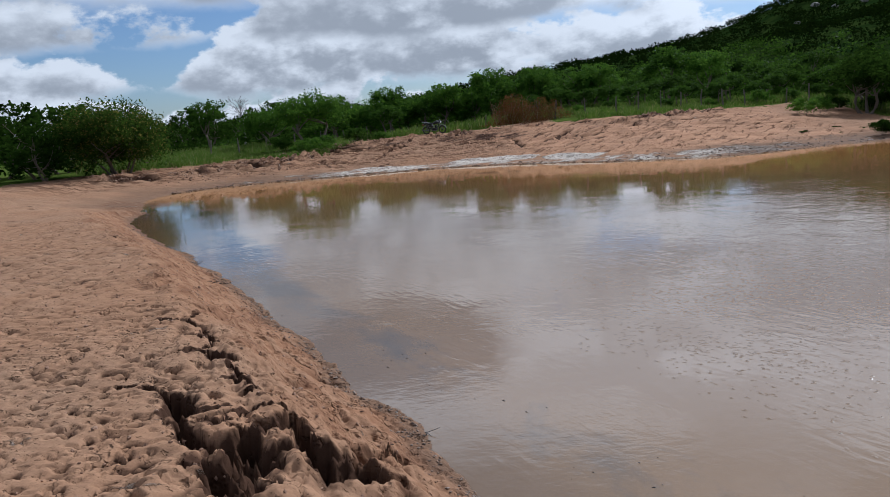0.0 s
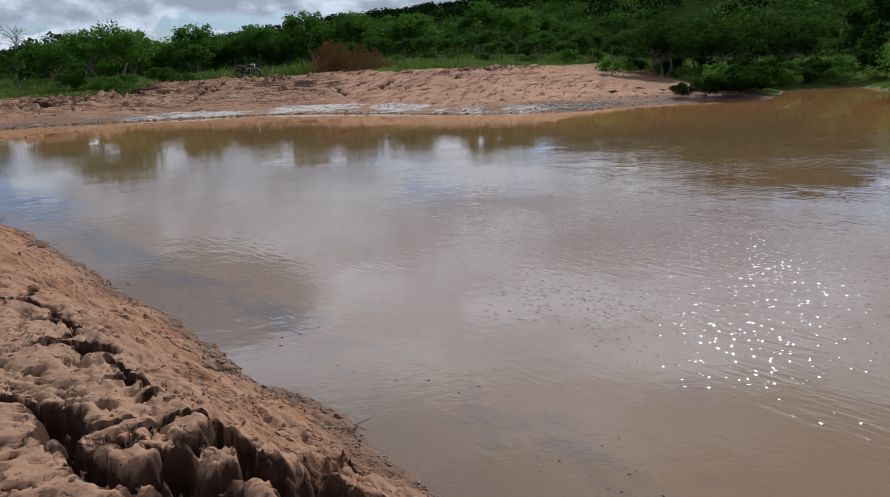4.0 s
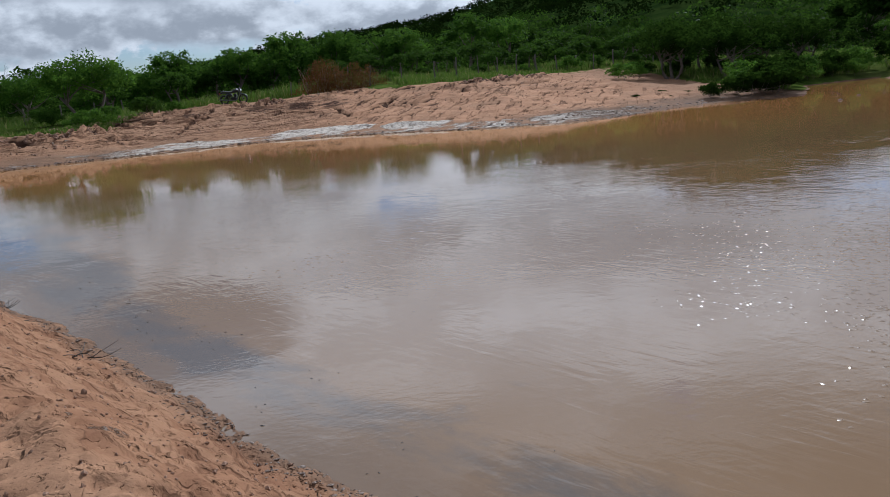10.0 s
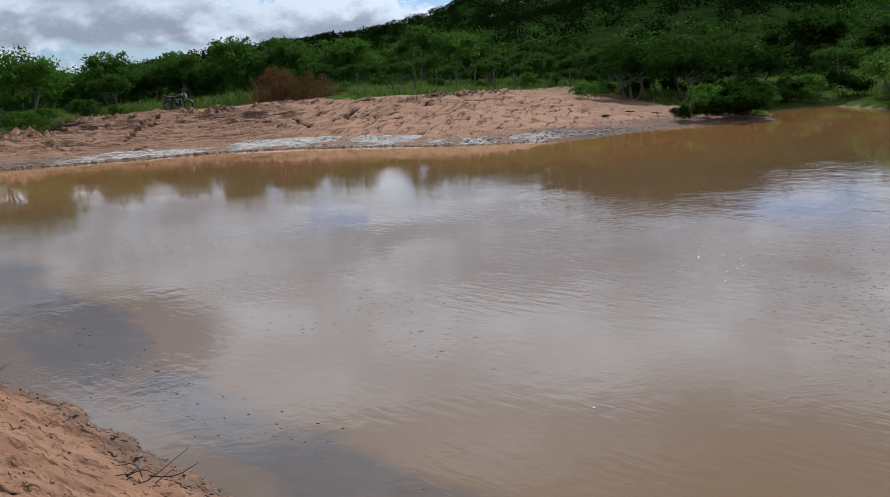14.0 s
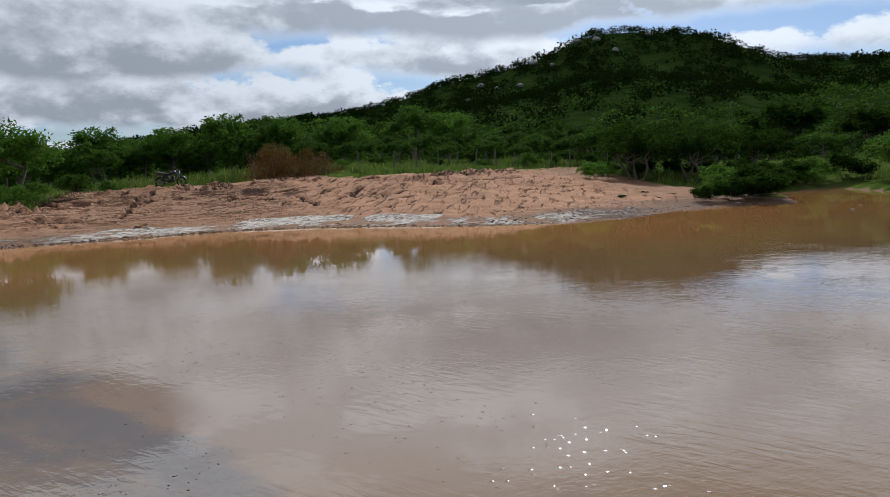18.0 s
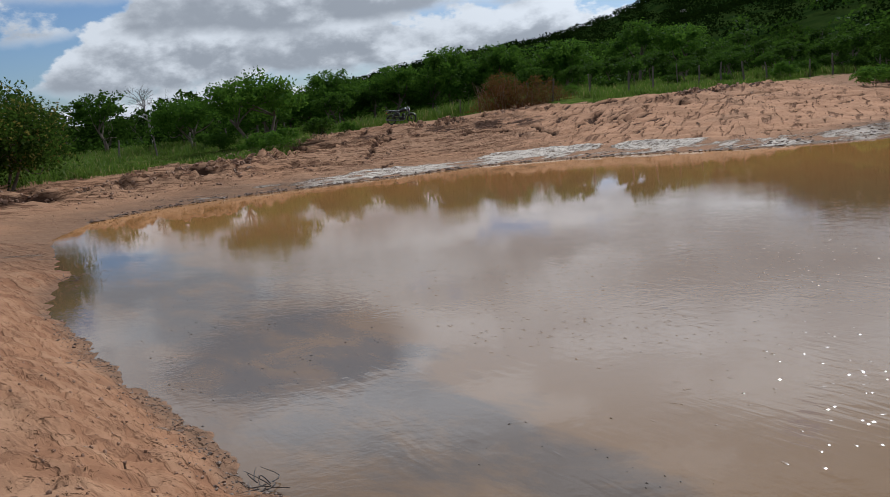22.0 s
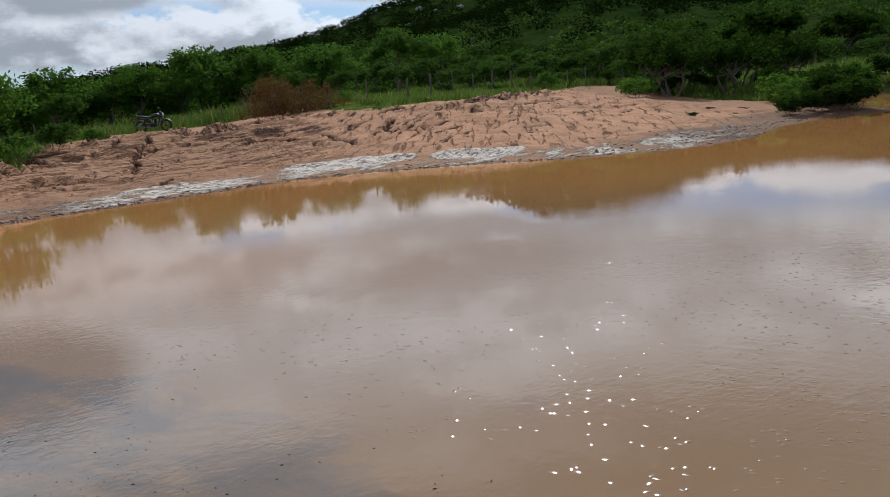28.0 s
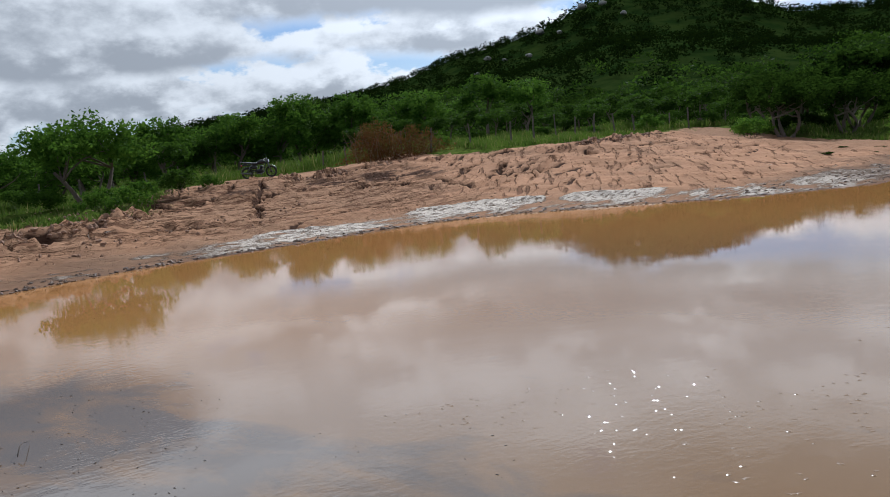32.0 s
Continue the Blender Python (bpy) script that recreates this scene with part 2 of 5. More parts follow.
def ground_material():
    m = Nodes("clay_and_grass")
    big, mid, fine = m.noise(0.35, 5), m.noise(3.0, 6, 0.6), m.noise(26, 6, 0.65)
    clay = m.mix(m.ramp(mid, 0.3, 0.7), (0.322, 0.198, 0.124), (0.240, 0.136, 0.081))
    clay = m.mix(m.ramp(big, 0.35, 0.7), clay, (0.30, 0.164, 0.094))
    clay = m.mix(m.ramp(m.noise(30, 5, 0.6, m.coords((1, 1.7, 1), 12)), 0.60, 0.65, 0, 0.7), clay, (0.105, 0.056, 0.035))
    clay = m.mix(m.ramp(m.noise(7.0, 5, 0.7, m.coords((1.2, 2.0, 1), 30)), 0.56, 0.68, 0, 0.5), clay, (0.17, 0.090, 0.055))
    clay = m.mix(m.math("MULTIPLY", m.attr("red"), m.ramp(m.noise(0.8, 5, 0.6), 0.35, 0.6, 0.2, 0.75)), clay, (0.48, 0.265, 0.155))
    # shade in cracks and dents painted as near-black clay; also turned soil
    clay = m.mix(m.ramp(m.math("ADD", m.attr("shade_and_soil"), m.math("MULTIPLY", m.math("SUBTRACT", mid, 0.5), 0.5)), 0.2, 0.6, 0, 0.95), clay, (0.050, 0.026, 0.017))
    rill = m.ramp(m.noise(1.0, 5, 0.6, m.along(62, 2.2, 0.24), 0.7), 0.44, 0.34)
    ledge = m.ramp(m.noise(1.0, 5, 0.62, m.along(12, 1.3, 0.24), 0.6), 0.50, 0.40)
    # rills and ledge lines are set lower and coloured darker
    grooved = m.math("MAXIMUM", m.math("MULTIPLY", rill, m.attr("red")), m.math("MULTIPLY", ledge, m.attr("ledge")))
    clay = m.mix(m.math("MULTIPLY", grooved, 0.78), clay, (0.135, 0.066, 0.039))
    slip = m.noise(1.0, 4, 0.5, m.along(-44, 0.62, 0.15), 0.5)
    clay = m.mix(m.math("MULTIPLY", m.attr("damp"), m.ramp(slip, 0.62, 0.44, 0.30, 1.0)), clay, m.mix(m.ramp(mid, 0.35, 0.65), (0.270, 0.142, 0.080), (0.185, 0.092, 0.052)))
    # shade under the slope's slip edges is painted as dark lines
    crease_shade = m.math("MULTIPLY", m.ramp(m.math("ABSOLUTE", m.math("SUBTRACT", slip, 0.475)), 0.030, 0.008), m.attr("damp"))
    clay = m.mix(m.math("MULTIPLY", crease_shade, m.ramp(mid, 0.46, 0.60, 0.0, 0.45)), clay, (0.070, 0.034, 0.021))
    streak = m.noise(1.0, 8, 0.72, m.along(14, 0.9, 0.38))
    pale = m.ramp(m.math("ADD", m.attr("pale"), m.math("MULTIPLY", m.math("SUBTRACT", streak, 0.5), 3.4)), 0.5, 0.85)
    crumbly = m.ramp(m.noise(1.0, 6, 0.68, m.along(14, 0.24, 0.12)), 0.37, 0.49)
    crust = m.mix(crumbly, (0.22, 0.160, 0.115), m.mix(m.ramp(fine, 0.4, 0.65), (0.66, 0.585, 0.505), (0.42, 0.345, 0.28)))
    clay = m.mix(pale, clay, crust)
    wet = m.math("MULTIPLY", m.attr("wet"), m.ramp(m.noise(2.6, 6, 0.7, m.coords((1, 2.2, 1))), 0.25, 0.5))
    clay = m.mix(m.math("MULTIPLY", wet, 0.80), clay, (0.125, 0.078, 0.052))
    turf = m.mix(m.ramp(m.noise(1.3, 6, 0.65), 0.35, 0.65), (0.036, 0.068, 0.010), (0.095, 0.125, 0.024))
    turf = m.mix(m.ramp(m.noise(0.13, 4), 0.5, 0.75, 0, 0.5), turf, (0.17, 0.15, 0.06))
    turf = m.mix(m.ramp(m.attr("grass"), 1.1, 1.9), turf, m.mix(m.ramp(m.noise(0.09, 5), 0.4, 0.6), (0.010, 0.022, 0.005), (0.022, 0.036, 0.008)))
    ragged = m.noise(1.9, 7, 0.72)
    edge = m.ramp(m.math("ADD", m.attr("grass"), m.math("MULTIPLY", m.math("SUBTRACT", ragged, 0.5), 2.0)), 0.42, 0.6)
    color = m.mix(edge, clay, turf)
    rough = m.math("SUBTRACT", 1.0, m.math("MULTIPLY", wet, 0.1))
    pits = m.ramp(m.noise(15, 4, 0.6, m.coords((1, 1.5, 1), 25)), 0.30, 0.38)
    pits = m.math("MULTIPLY", pits, m.ramp(m.noise(6, 3, 0.6), 0.33, 0.40))
    b = m.bump(m.noise(7, 5, 0.55), 0.5, 0.035)
    b = m.bump(m.math("MULTIPLY", m.ramp(slip, 0.42, 0.55), m.attr("damp")), 0.7, 0.03, b)
    b = m.bump(m.math("SUBTRACT", 1.0, grooved), 1.0, 0.07, b)
    b = m.bump(m.math("MULTIPLY", crumbly, pale), 1.0, 0.05, b)
    b = m.bump(pits, 0.9, 0.018, b)
    b = m.bump(fine, 0.28, 0.012, b)
    b = m.bump(m.noise(80, 3, 0.6), 0.25, 0.006, b)
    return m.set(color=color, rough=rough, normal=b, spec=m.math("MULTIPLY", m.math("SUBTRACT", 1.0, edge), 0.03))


def water_material(name="muddy_water", rough=0.0):
    m = Nodes(name)
    silt = m.mix(m.ramp(m.noise(0.12, 4), 0.35, 0.7), (0.192, 0.112, 0.053), (0.166, 0.096, 0.045))
    silt = m.mix(m.math("MULTIPLY", m.attr("far_orange"), 0.9), silt, (0.40, 0.188, 0.060))
    silt = m.mix(m.math("MULTIPLY", m.attr("shallow"), 0.85), silt, (0.130, 0.078, 0.042))
    scum = m.noise(1.0, 7, 0.66, m.along(-50, 1.1, 0.6), 0.4)
    litter = m.ramp(m.math("ADD", m.attr("litter"), m.math("MULTIPLY", m.math("SUBTRACT", scum, 0.5), 3.0)), 0.42, 1.1, 0, 0.82)
    silt = m.mix(litter, silt, (0.080, 0.062, 0.050))
    calm = m.ramp(m.noise(0.33, 4, 0.55), 0.38, 0.66, 0.2, 1.7)
    rip1 = m.noise(5.2, 3, 0.5, m.coords((1.0, 1.6, 1), 28), 0.6)
    rip2 = m.noise(15.0, 3, 0.5, m.coords((1.0, 1.7, 1), -15), 0.4)
    rows = m.math("MULTIPLY", m.noise(1.0, 2, 0.45, m.along(-58, 0.34, 0.085), 0.5), m.math("MULTIPLY", m.attr("breeze"), m.ramp(m.noise(0.55, 4, 0.6), 0.44, 0.62)))
    swell = m.noise(1.1, 2, 0.5, m.coords((1.0, 1.3, 1), 40))
    h = m.math("ADD", m.math("MULTIPLY", rip1, 0.55), m.math("MULTIPLY", rip2, 0.35))
    h = m.math("ADD", m.math("MULTIPLY", h, calm), m.math("ADD", m.math("MULTIPLY", swell, 0.25), m.math("MULTIPLY", rows, 1.9)))
    h = m.math("MULTIPLY", h, m.math("SUBTRACT", 1.0, m.math("MULTIPLY", m.attr("lee"), 0.62)))
    return m.set(color=silt, rough=rough, ior=1.52, normal=m.bump(h, 1.0, WAVE), spec=0.5)


WAVE = 0.0019


def leaf_material(name, a, b, dry=None, through=0.28, gloss=0.012):
    m = Nodes(name)
    isl = m.node("ShaderNodeNewGeometry").outputs["Random Per Island"]
    tone = m.mix(isl, a, b)
    rnd = m.node("ShaderNodeObjectInfo").outputs["Random"]
    tone = m.mix(m.ramp(rnd, 0.15, 1.0, 0.0, 0.8), tone, tuple(c * 0.5 for c in a))
    tone = m.mix(m.ramp(m.noise(0.9, 3), 0.4, 0.7, 0, 0.5), tone, b)
    if dry:
        tone = m.mix(m.ramp(isl, 0.86, 0.9), tone, dry)
    m.set(color=tone, rough=0.65, spec=gloss)
    tr, mx = m.node("ShaderNodeBsdfTranslucent"), m.node("ShaderNodeMixShader")
    m.put(m.mix(0.45, m.mix(1.0, tone, (1.9, 1.9, 1.6), "MULTIPLY"), (0.12, 0.22, 0.03)), tr.inputs[0])
    mx.inputs[0].default_value = through
    m.put(m.bsdf.outputs[0], mx.inputs[1])
    m.put(tr.outputs[0], mx.inputs[2])
    m.put(mx.outputs[0], m.out.inputs[0])
    return m.mat


def plain_material(name, color, rough=0.6, metal=0.0, grain=20.0, depth=0.2, vary=0.35):
    m = Nodes(name)
    n = m.noise(grain, 5, 0.6, m.coords(world=False))
    dark = tuple(c * (1 - vary) for c in color)
    return m.set(color=m.mix(m.ramp(n, 0.3, 0.7), color, dark), rough=m.ramp(n, 0.3, 0.7, rough, min(1, rough + 0.12)), metal=metal, normal=m.bump(n, depth, 0.01))


GROUND, WATER, WAVELET = ground_material(), water_material(), water_material("rippled_water", 0.13)
LEAF = leaf_material("green_leaves", (0.005, 0.018, 0.003), (0.040, 0.082, 0.009))
LEAF_LIGHT = leaf_material("light_green_leaves", (0.022, 0.070, 0.008), (0.095, 0.175, 0.020))
LEAF_DARK = leaf_material("dark_green_leaves", (0.004, 0.012, 0.002), (0.021, 0.045, 0.006), through=0.18, gloss=0.0)
LEAF_HILL = leaf_material("hill_scrub_leaves", (0.007, 0.024, 0.003), (0.032, 0.068, 0.007), through=0.18, gloss=0.0)
# near-black leaves stand in for a cloud's shadow on the hilltop
LEAF_CLOUD_SHADE = leaf_material("cloud_shaded_hilltop_leaves", (0.003, 0.009, 0.002), (0.008, 0.018, 0.003), through=0.04, gloss=0.0)
LEAF_YELLOW = leaf_material("yellowing_leaves", (0.014, 0.034, 0.005), (0.052, 0.080, 0.011), (0.15, 0.11, 0.03), through=0.3)
LEAF_DEAD = leaf_material("dead_leaves", (0.085, 0.024, 0.014), (0.205, 0.064, 0.032), through=0.2)
GRASS = leaf_material("grass_blades", (0.052, 0.098, 0.013), (0.135, 0.175, 0.034), (0.20, 0.17, 0.07), through=0.28, gloss=0.08)
BARK = plain_material("grey_bark", (0.14, 0.105, 0.08), 0.9, grain=14, depth=0.5)
DEADWOOD = plain_material("dry_twigs", (0.24, 0.145, 0.09), 0.9, grain=16, depth=0.4)
POST = plain_material("weathered_post", (0.13, 0.105, 0.085), 0.9, grain=18, depth=0.5)
CLOD = plain_material("clay_clod", (0.30, 0.175, 0.112), 0.95, grain=12, depth=0.6)
LITTER = plain_material("dark_floating_litter", (0.10, 0.078, 0.062), 0.7, grain=30)
ROCK = plain_material("grey_rock", (0.20, 0.175, 0.16), 0.85, grain=3, depth=0.6)


# ---- mesh helpers ----
def mesh_from(name, verts, faces, material=None, smooth_faces=False):
    """verts: (n, 3) array; faces: (m, k) array with one k for all."""
    verts, faces = np.asarray(verts, np.float32), np.asarray(faces, np.int32)
    me = bpy.data.meshes.new(name)
    me.vertices.add(len(verts))
    me.vertices.foreach_set("co", verts.ravel())
    k = faces.shape[1]
    me.loops.add(faces.size)
    me.loops.foreach_set("vertex_index", faces.ravel())
    me.polygons.add(len(faces))
    me.polygons.foreach_set("loop_start", np.arange(0, faces.size, k, dtype=np.int32))
    me.polygons.foreach_set("use_smooth", np.full(len(faces), smooth_faces))
    me.update(calc_edges=True)
    if material:
        me.materials.append(material)
    return me


def part(name, bm, material, parent, label=""):
    """Links a bmesh or a mesh as one object under a thing or a part."""
    if isinstance(bm, bmesh.types.BMesh):
        me = bpy.data.meshes.new(name)
        bm.to_mesh(me)
        bm.free()
    else:
        me = bm
    if not me.materials:
        me.materials.append(material)
    ob = new(name, me)
    ob.parent = parent
    if label:
        ob["label"] = label
    return ob


def tube_arrays(pts, radii, sides=6):
    pts = np.asarray(pts, float)
    n = len(pts)
    tang = np.gradient(pts, axis=0)
    tang /= np.linalg.norm(tang, axis=1, keepdims=True) + 1e-9
    ref = np.where(np.abs(tang[:, 2:3]) > 0.9, (1.0, 0.0, 0.0), (0.0, 0.0, 1.0))
    u = np.cross(tang, ref)
    u /= np.linalg.norm(u, axis=1, keepdims=True) + 1e-9
    v = np.cross(tang, u)
    a = np.arange(sides) * 2 * np.pi / sides
    ring = u[:, None] * np.cos(a)[None, :, None] + v[:, None] * np.sin(a)[None, :, None]
    verts = (pts[:, None] + ring * np.asarray(radii)[:, None, None]).reshape(-1, 3)
    i, j = np.meshgrid(np.arange(n - 1), np.arange(sides), indexing="ij")
    j2 = (j + 1) % sides
    faces = np.stack([i * sides + j, i * sides + j2, (i + 1) * sides + j2, (i + 1) * sides + j], -1).reshape(-1, 4)
    return verts, faces


def joined(name, pieces, material, smooth_faces=True):
    off, vs, fs = 0, [], []
    for v, f in pieces:
        vs.append(v)
        fs.append(f + off)
        off += len(v)
    return mesh_from(name, np.concatenate(vs), np.concatenate(fs), material, smooth_faces)


def leaf_arrays(centres, lengths, rng, wide=0.42, droop=0.0):
    n = len(centres)
    d1 = rng.normal(size=(n, 3))
    d1[:, 2] = d1[:, 2] * 0.6 - droop
    d1 /= np.linalg.norm(d1, axis=1, keepdims=True)
    d2 = np.cross(d1, rng.normal(size=(n, 3)))
    d2 /= np.linalg.norm(d2, axis=1, keepdims=True)
    l, w = lengths[:, None] * 0.5, lengths[:, None] * 0.5 * wide
    verts = np.stack([centres - d1 * l, centres + d2 * w - d1 * l * 0.15, centres + d1 * l, centres - d2 * w - d1 * l * 0.15], 1).reshape(-1, 3)
    return verts, np.arange(n * 4).reshape(-1, 4)


# ---- the ground ----
SHORE = [(-0.2, 3.9), (-0.7, 4.9), (-1.1, 5.5), (-1.8, 6.7), (-2.5, 7.8), (-3.4, 9.4), (-4.2, 10.7), (-5.0, 11.8),
         (-5.8, 13.2), (-6.6, 14.0), (-7.5, 15.4), (-8.5, 16.9), (-9.3, 18.2), (-10.0, 19.3), (-10.8, 20.8), (-10.9, 22.3),
         (-12.2, 24.4), (-13.6, 27.8), (-13.8, 30.2), (-12.6, 32.2), (-10.5, 33.4), (-8.0, 33.9), (-5.0, 34.6), (-2.5, 35.2),
         (0.0, 34.6), (2.5, 33.0), (5.0, 31.1), (8.5, 30.0), (11.0, 30.7), (13.6, 32.2), (16.9, 33.2), (20.0, 32.5),
         (21.0, 33.6), (24.0, 37.2), (26.0, 39.9), (29.0, 40.8), (32.0, 41.5), (29.4, 35.6), (24.8, 29.1), (22.8, 22.8),
         (21.0, 14.0), (17.0, 5.0), (11.0, -2.0), (5.0, -3.0), (2.0, 0.0), (0.6, 2.7)]


def smooth(a, b, v):
    t = np.clip((v - a) / (b - a), 0, 1)
    return t * t * (3 - 2 * t)


def shore_distance(x, y):
    """Metres outward from the waterline; below zero over the pond."""
    best, inside = np.full(x.shape, 1e9), np.zeros(x.shape, bool)
    for (ax, ay), (bx, by) in zip(SHORE, SHORE[1:] + SHORE[:1]):
        ex, ey = bx - ax, by - ay
        t = np.clip(((x - ax) * ex + (y - ay) * ey) / (ex * ex + ey * ey), 0, 1)
        best = np.minimum(best, np.hypot(x - ax - t * ex, y - ay - t * ey))
        inside ^= ((ay > y) != (by > y)) & (x < ex * (y - ay) / (ey if ey else 1e-9) + ax)
    return np.where(inside, -best, best)


HILL_AZ = [-60, -25, -8, 0, 8, 13.9, 17.9, 20.9, 23.9, 27.9, 30.9, 33.9, 37.9, 40.9, 43.9, 49.9, 56, 61, 75, 100]
HILL_EL = [0.6, 0.8, 1.5, 2.7, 3.6, 4.25, 5.2, 6.2, 6.7, 7.6, 8.9, 9.2, 8.7, 7.9, 6.5, 6.0, 6.2, 6.1, 4.6, 3.0]


def base_height(x, y, d):
    near = 0.60 * smooth(-0.15, 1.25, d) + 0.10 * smooth(2, 14, d)
    far = np.interp(d, [0, 1, 3, 6, 9, 12, 14, 18, 30, 60], [0, .09, .24, .5, .85, 1.15, 1.28, 1.32, 1.42, 2.2])
    far += smooth(-3, 6, x) * np.interp(d, [8, 14, 20, 30], [0, .33, .6, .75])
    west = np.interp(d, [0, 1, 3, 5.5, 12, 40], [0, .12, .4, .72, .9, 1.2])
    wf = smooth(-12.5, -6, x) * smooth(18, 29, y)
    ww = smooth(17, 24, y) * (1 - smooth(-12.5, -6, x))
    z = far * wf + west * ww + near * np.clip(1 - wf - ww, 0, 1)
    east = smooth(23, 29, x)
    z = z * (1 - east) + np.interp(d, [0, .6, 3, 10, 30, 60], [0, .25, .6, .9, 1.6, 2.4]) * east
    z = np.where(d < 0, np.maximum(d * 0.35, -0.9), z)
    r, az = np.hypot(x + 5, y - 10), np.degrees(np.arctan2(x + 5, y - 10))
    el = np.interp(az, HILL_AZ, HILL_EL)
    back = smooth(340, 560, r)
    rise = np.tan(np.radians(el)) * 560 * (0.42 * smooth(60, 380, r) ** 1.3 + 0.58 * back ** 1.2)
    return z + np.where(d > 0, rise, 0)


def lattice(ix, iy, seed):
    h = (ix.astype(np.int64) * 374761393 + iy.astype(np.int64) * 668265263 + seed * 974634721) & 0xFFFFFFFF
    h = ((h ^ (h >> 13)) * 1274126177) & 0xFFFFFFFF
    return ((h ^ (h >> 16)) & 0xFFFF) / 65535.0


def vnoise(x, y, seed=0):
    ix, iy = np.floor(x), np.floor(y)
    fx, fy = x - ix, y - iy
    fx, fy = fx * fx * fx * (fx * (fx * 6 - 15) + 10), fy * fy * fy * (fy * (fy * 6 - 15) + 10)
    a, b = lattice(ix, iy, seed), lattice(ix + 1, iy, seed)
    c, d = lattice(ix, iy + 1, seed), lattice(ix + 1, iy + 1, seed)
    return (a + (b - a) * fx) * (1 - fy) + (c + (d - c) * fx) * fy - 0.5


def fbm(x, y, octaves=4, seed=0, gain=0.5):
    s, amp, f = 0, 1.0, 1.0
    for k in range(octaves):
        s = s + amp * vnoise(x * f, y * f, seed + 17 * k)
        amp, f = amp * gain, f * 2.03
    return s


def crack_depth(x, y, line, width):
    """0..1 inside a wandering crack along a line."""
    best = np.full(x.shape, 9.0)
    for (ax, ay), (bx, by) in zip(line, line[1:]):
        ex, ey = bx - ax, by - ay
        t = np.clip(((x - ax) * ex + (y - ay) * ey) / (ex * ex + ey * ey), 0, 1)
        best = np.minimum(best, np.hypot(x - ax - t * ex, y - ay - t * ey))
    w = width * (1 + 1.1 * vnoise(x * 6, y * 6, 5) + 0.6 * vnoise(x * 17, y * 17, 6))
    return 1 - smooth(0.35 * w, w, best)


CRACKS = [  # line, half width, depth
    ([(-2.27, 4.26), (-2.12, 4.16), (-2.02, 4.09)], 0.03, 0.2),
    ([(-2.04, 4.09), (-1.94, 4.02), (-1.88, 3.87)], 0.055, 0.34),
    ([(-1.88, 3.87), (-1.84, 3.71), (-1.73, 3.53)], 0.04, 0.34),
    ([(-1.73, 3.53), (-1.6, 3.41), (-1.46, 3.36), (-1.42, 3.43)], 0.065, 0.45),
    ([(-1.42, 3.43), (-1.3, 3.25), (-1.24, 3.04)], 0.17, 0.62),
    ([(-1.35, 3.17), (-1.22, 2.99)], 0.16, 0.62),
    ([(-1.31, 3.25), (-1.22, 3.33), (-1.14, 3.36)], 0.08, 0.5),
    ([(-1.42, 3.94), (-1.33, 4.01), (-1.22, 3.88)], 0.035, 0.3),
    ([(-1.22, 3.88), (-1.13, 3.68), (-1.03, 3.48)], 0.07, 0.45),
    ([(-1.03, 3.48), (-0.89, 3.34), (-0.81, 3.64), (-0.77, 3.93)], 0.14, 0.52),
    ([(-0.86, 3.24), (-0.74, 3.3)], 0.13, 0.5),
    ([(-1.67, 3.73), (-1.56, 3.67)], 0.035, 0.14),
    ([(-1.51, 3.63), (-1.4, 3.5)], 0.028, 0.14),
    ([(-1.6, 4.22), (-1.56, 4.28)], 0.045, 0.26),
    ([(-1.51, 4.13), (-1.42, 4.31)], 0.014, 0.08),
    ([(-1.8, 3.85), (-1.66, 3.97)], 0.014, 0.07),
    ([(-1.80, 3.60), (-1.62, 3.72), (-1.48, 3.95)], 0.022, 0.31),
    ([(-3.0, 5.99), (-2.82, 6.03), (-2.60, 5.88)], 0.025, 0.36),
    ([(-2.86, 6.45), (-2.80, 6.25), (-2.84, 6.05)], 0.014, 0.16),
    ([(-2.60, 5.88), (-2.42, 5.58), (-2.28, 5.34), (-2.25, 5.16), (-2.3, 4.98)], 0.020, 0.20),
    ([(-2.52, 5.52), (-2.38, 5.42), (-2.28, 5.36)], 0.029, 0.36),
    ([(-2.20, 4.98), (-2.02, 4.88), (-1.90, 4.80)], 0.030, 0.43),
    ([(-1.90, 4.72), (-1.80, 4.58), (-1.82, 4.46), (-1.70, 4.42), (-1.50, 4.22)], 0.016, 0.20),
    ([(-1.74, 4.50), (-1.62, 4.36)], 0.036, 0.47),
    ([(-2.50, 4.32), (-2.36, 4.30)], 0.022, 0.16),
    ([(-4.55, 9.05), (-4.30, 8.95)], 0.025, 0.16),
    ([(-4.9, 8.0), (-4.55, 8.12)], 0.029, 0.16),
    ([(-6.35, 11.9), (-6.0, 12.25), (-5.9, 12.5)], 0.022, 0.18),
    ([(-6.9, 12.0), (-6.5, 12.1)], 0.025, 0.18),
]


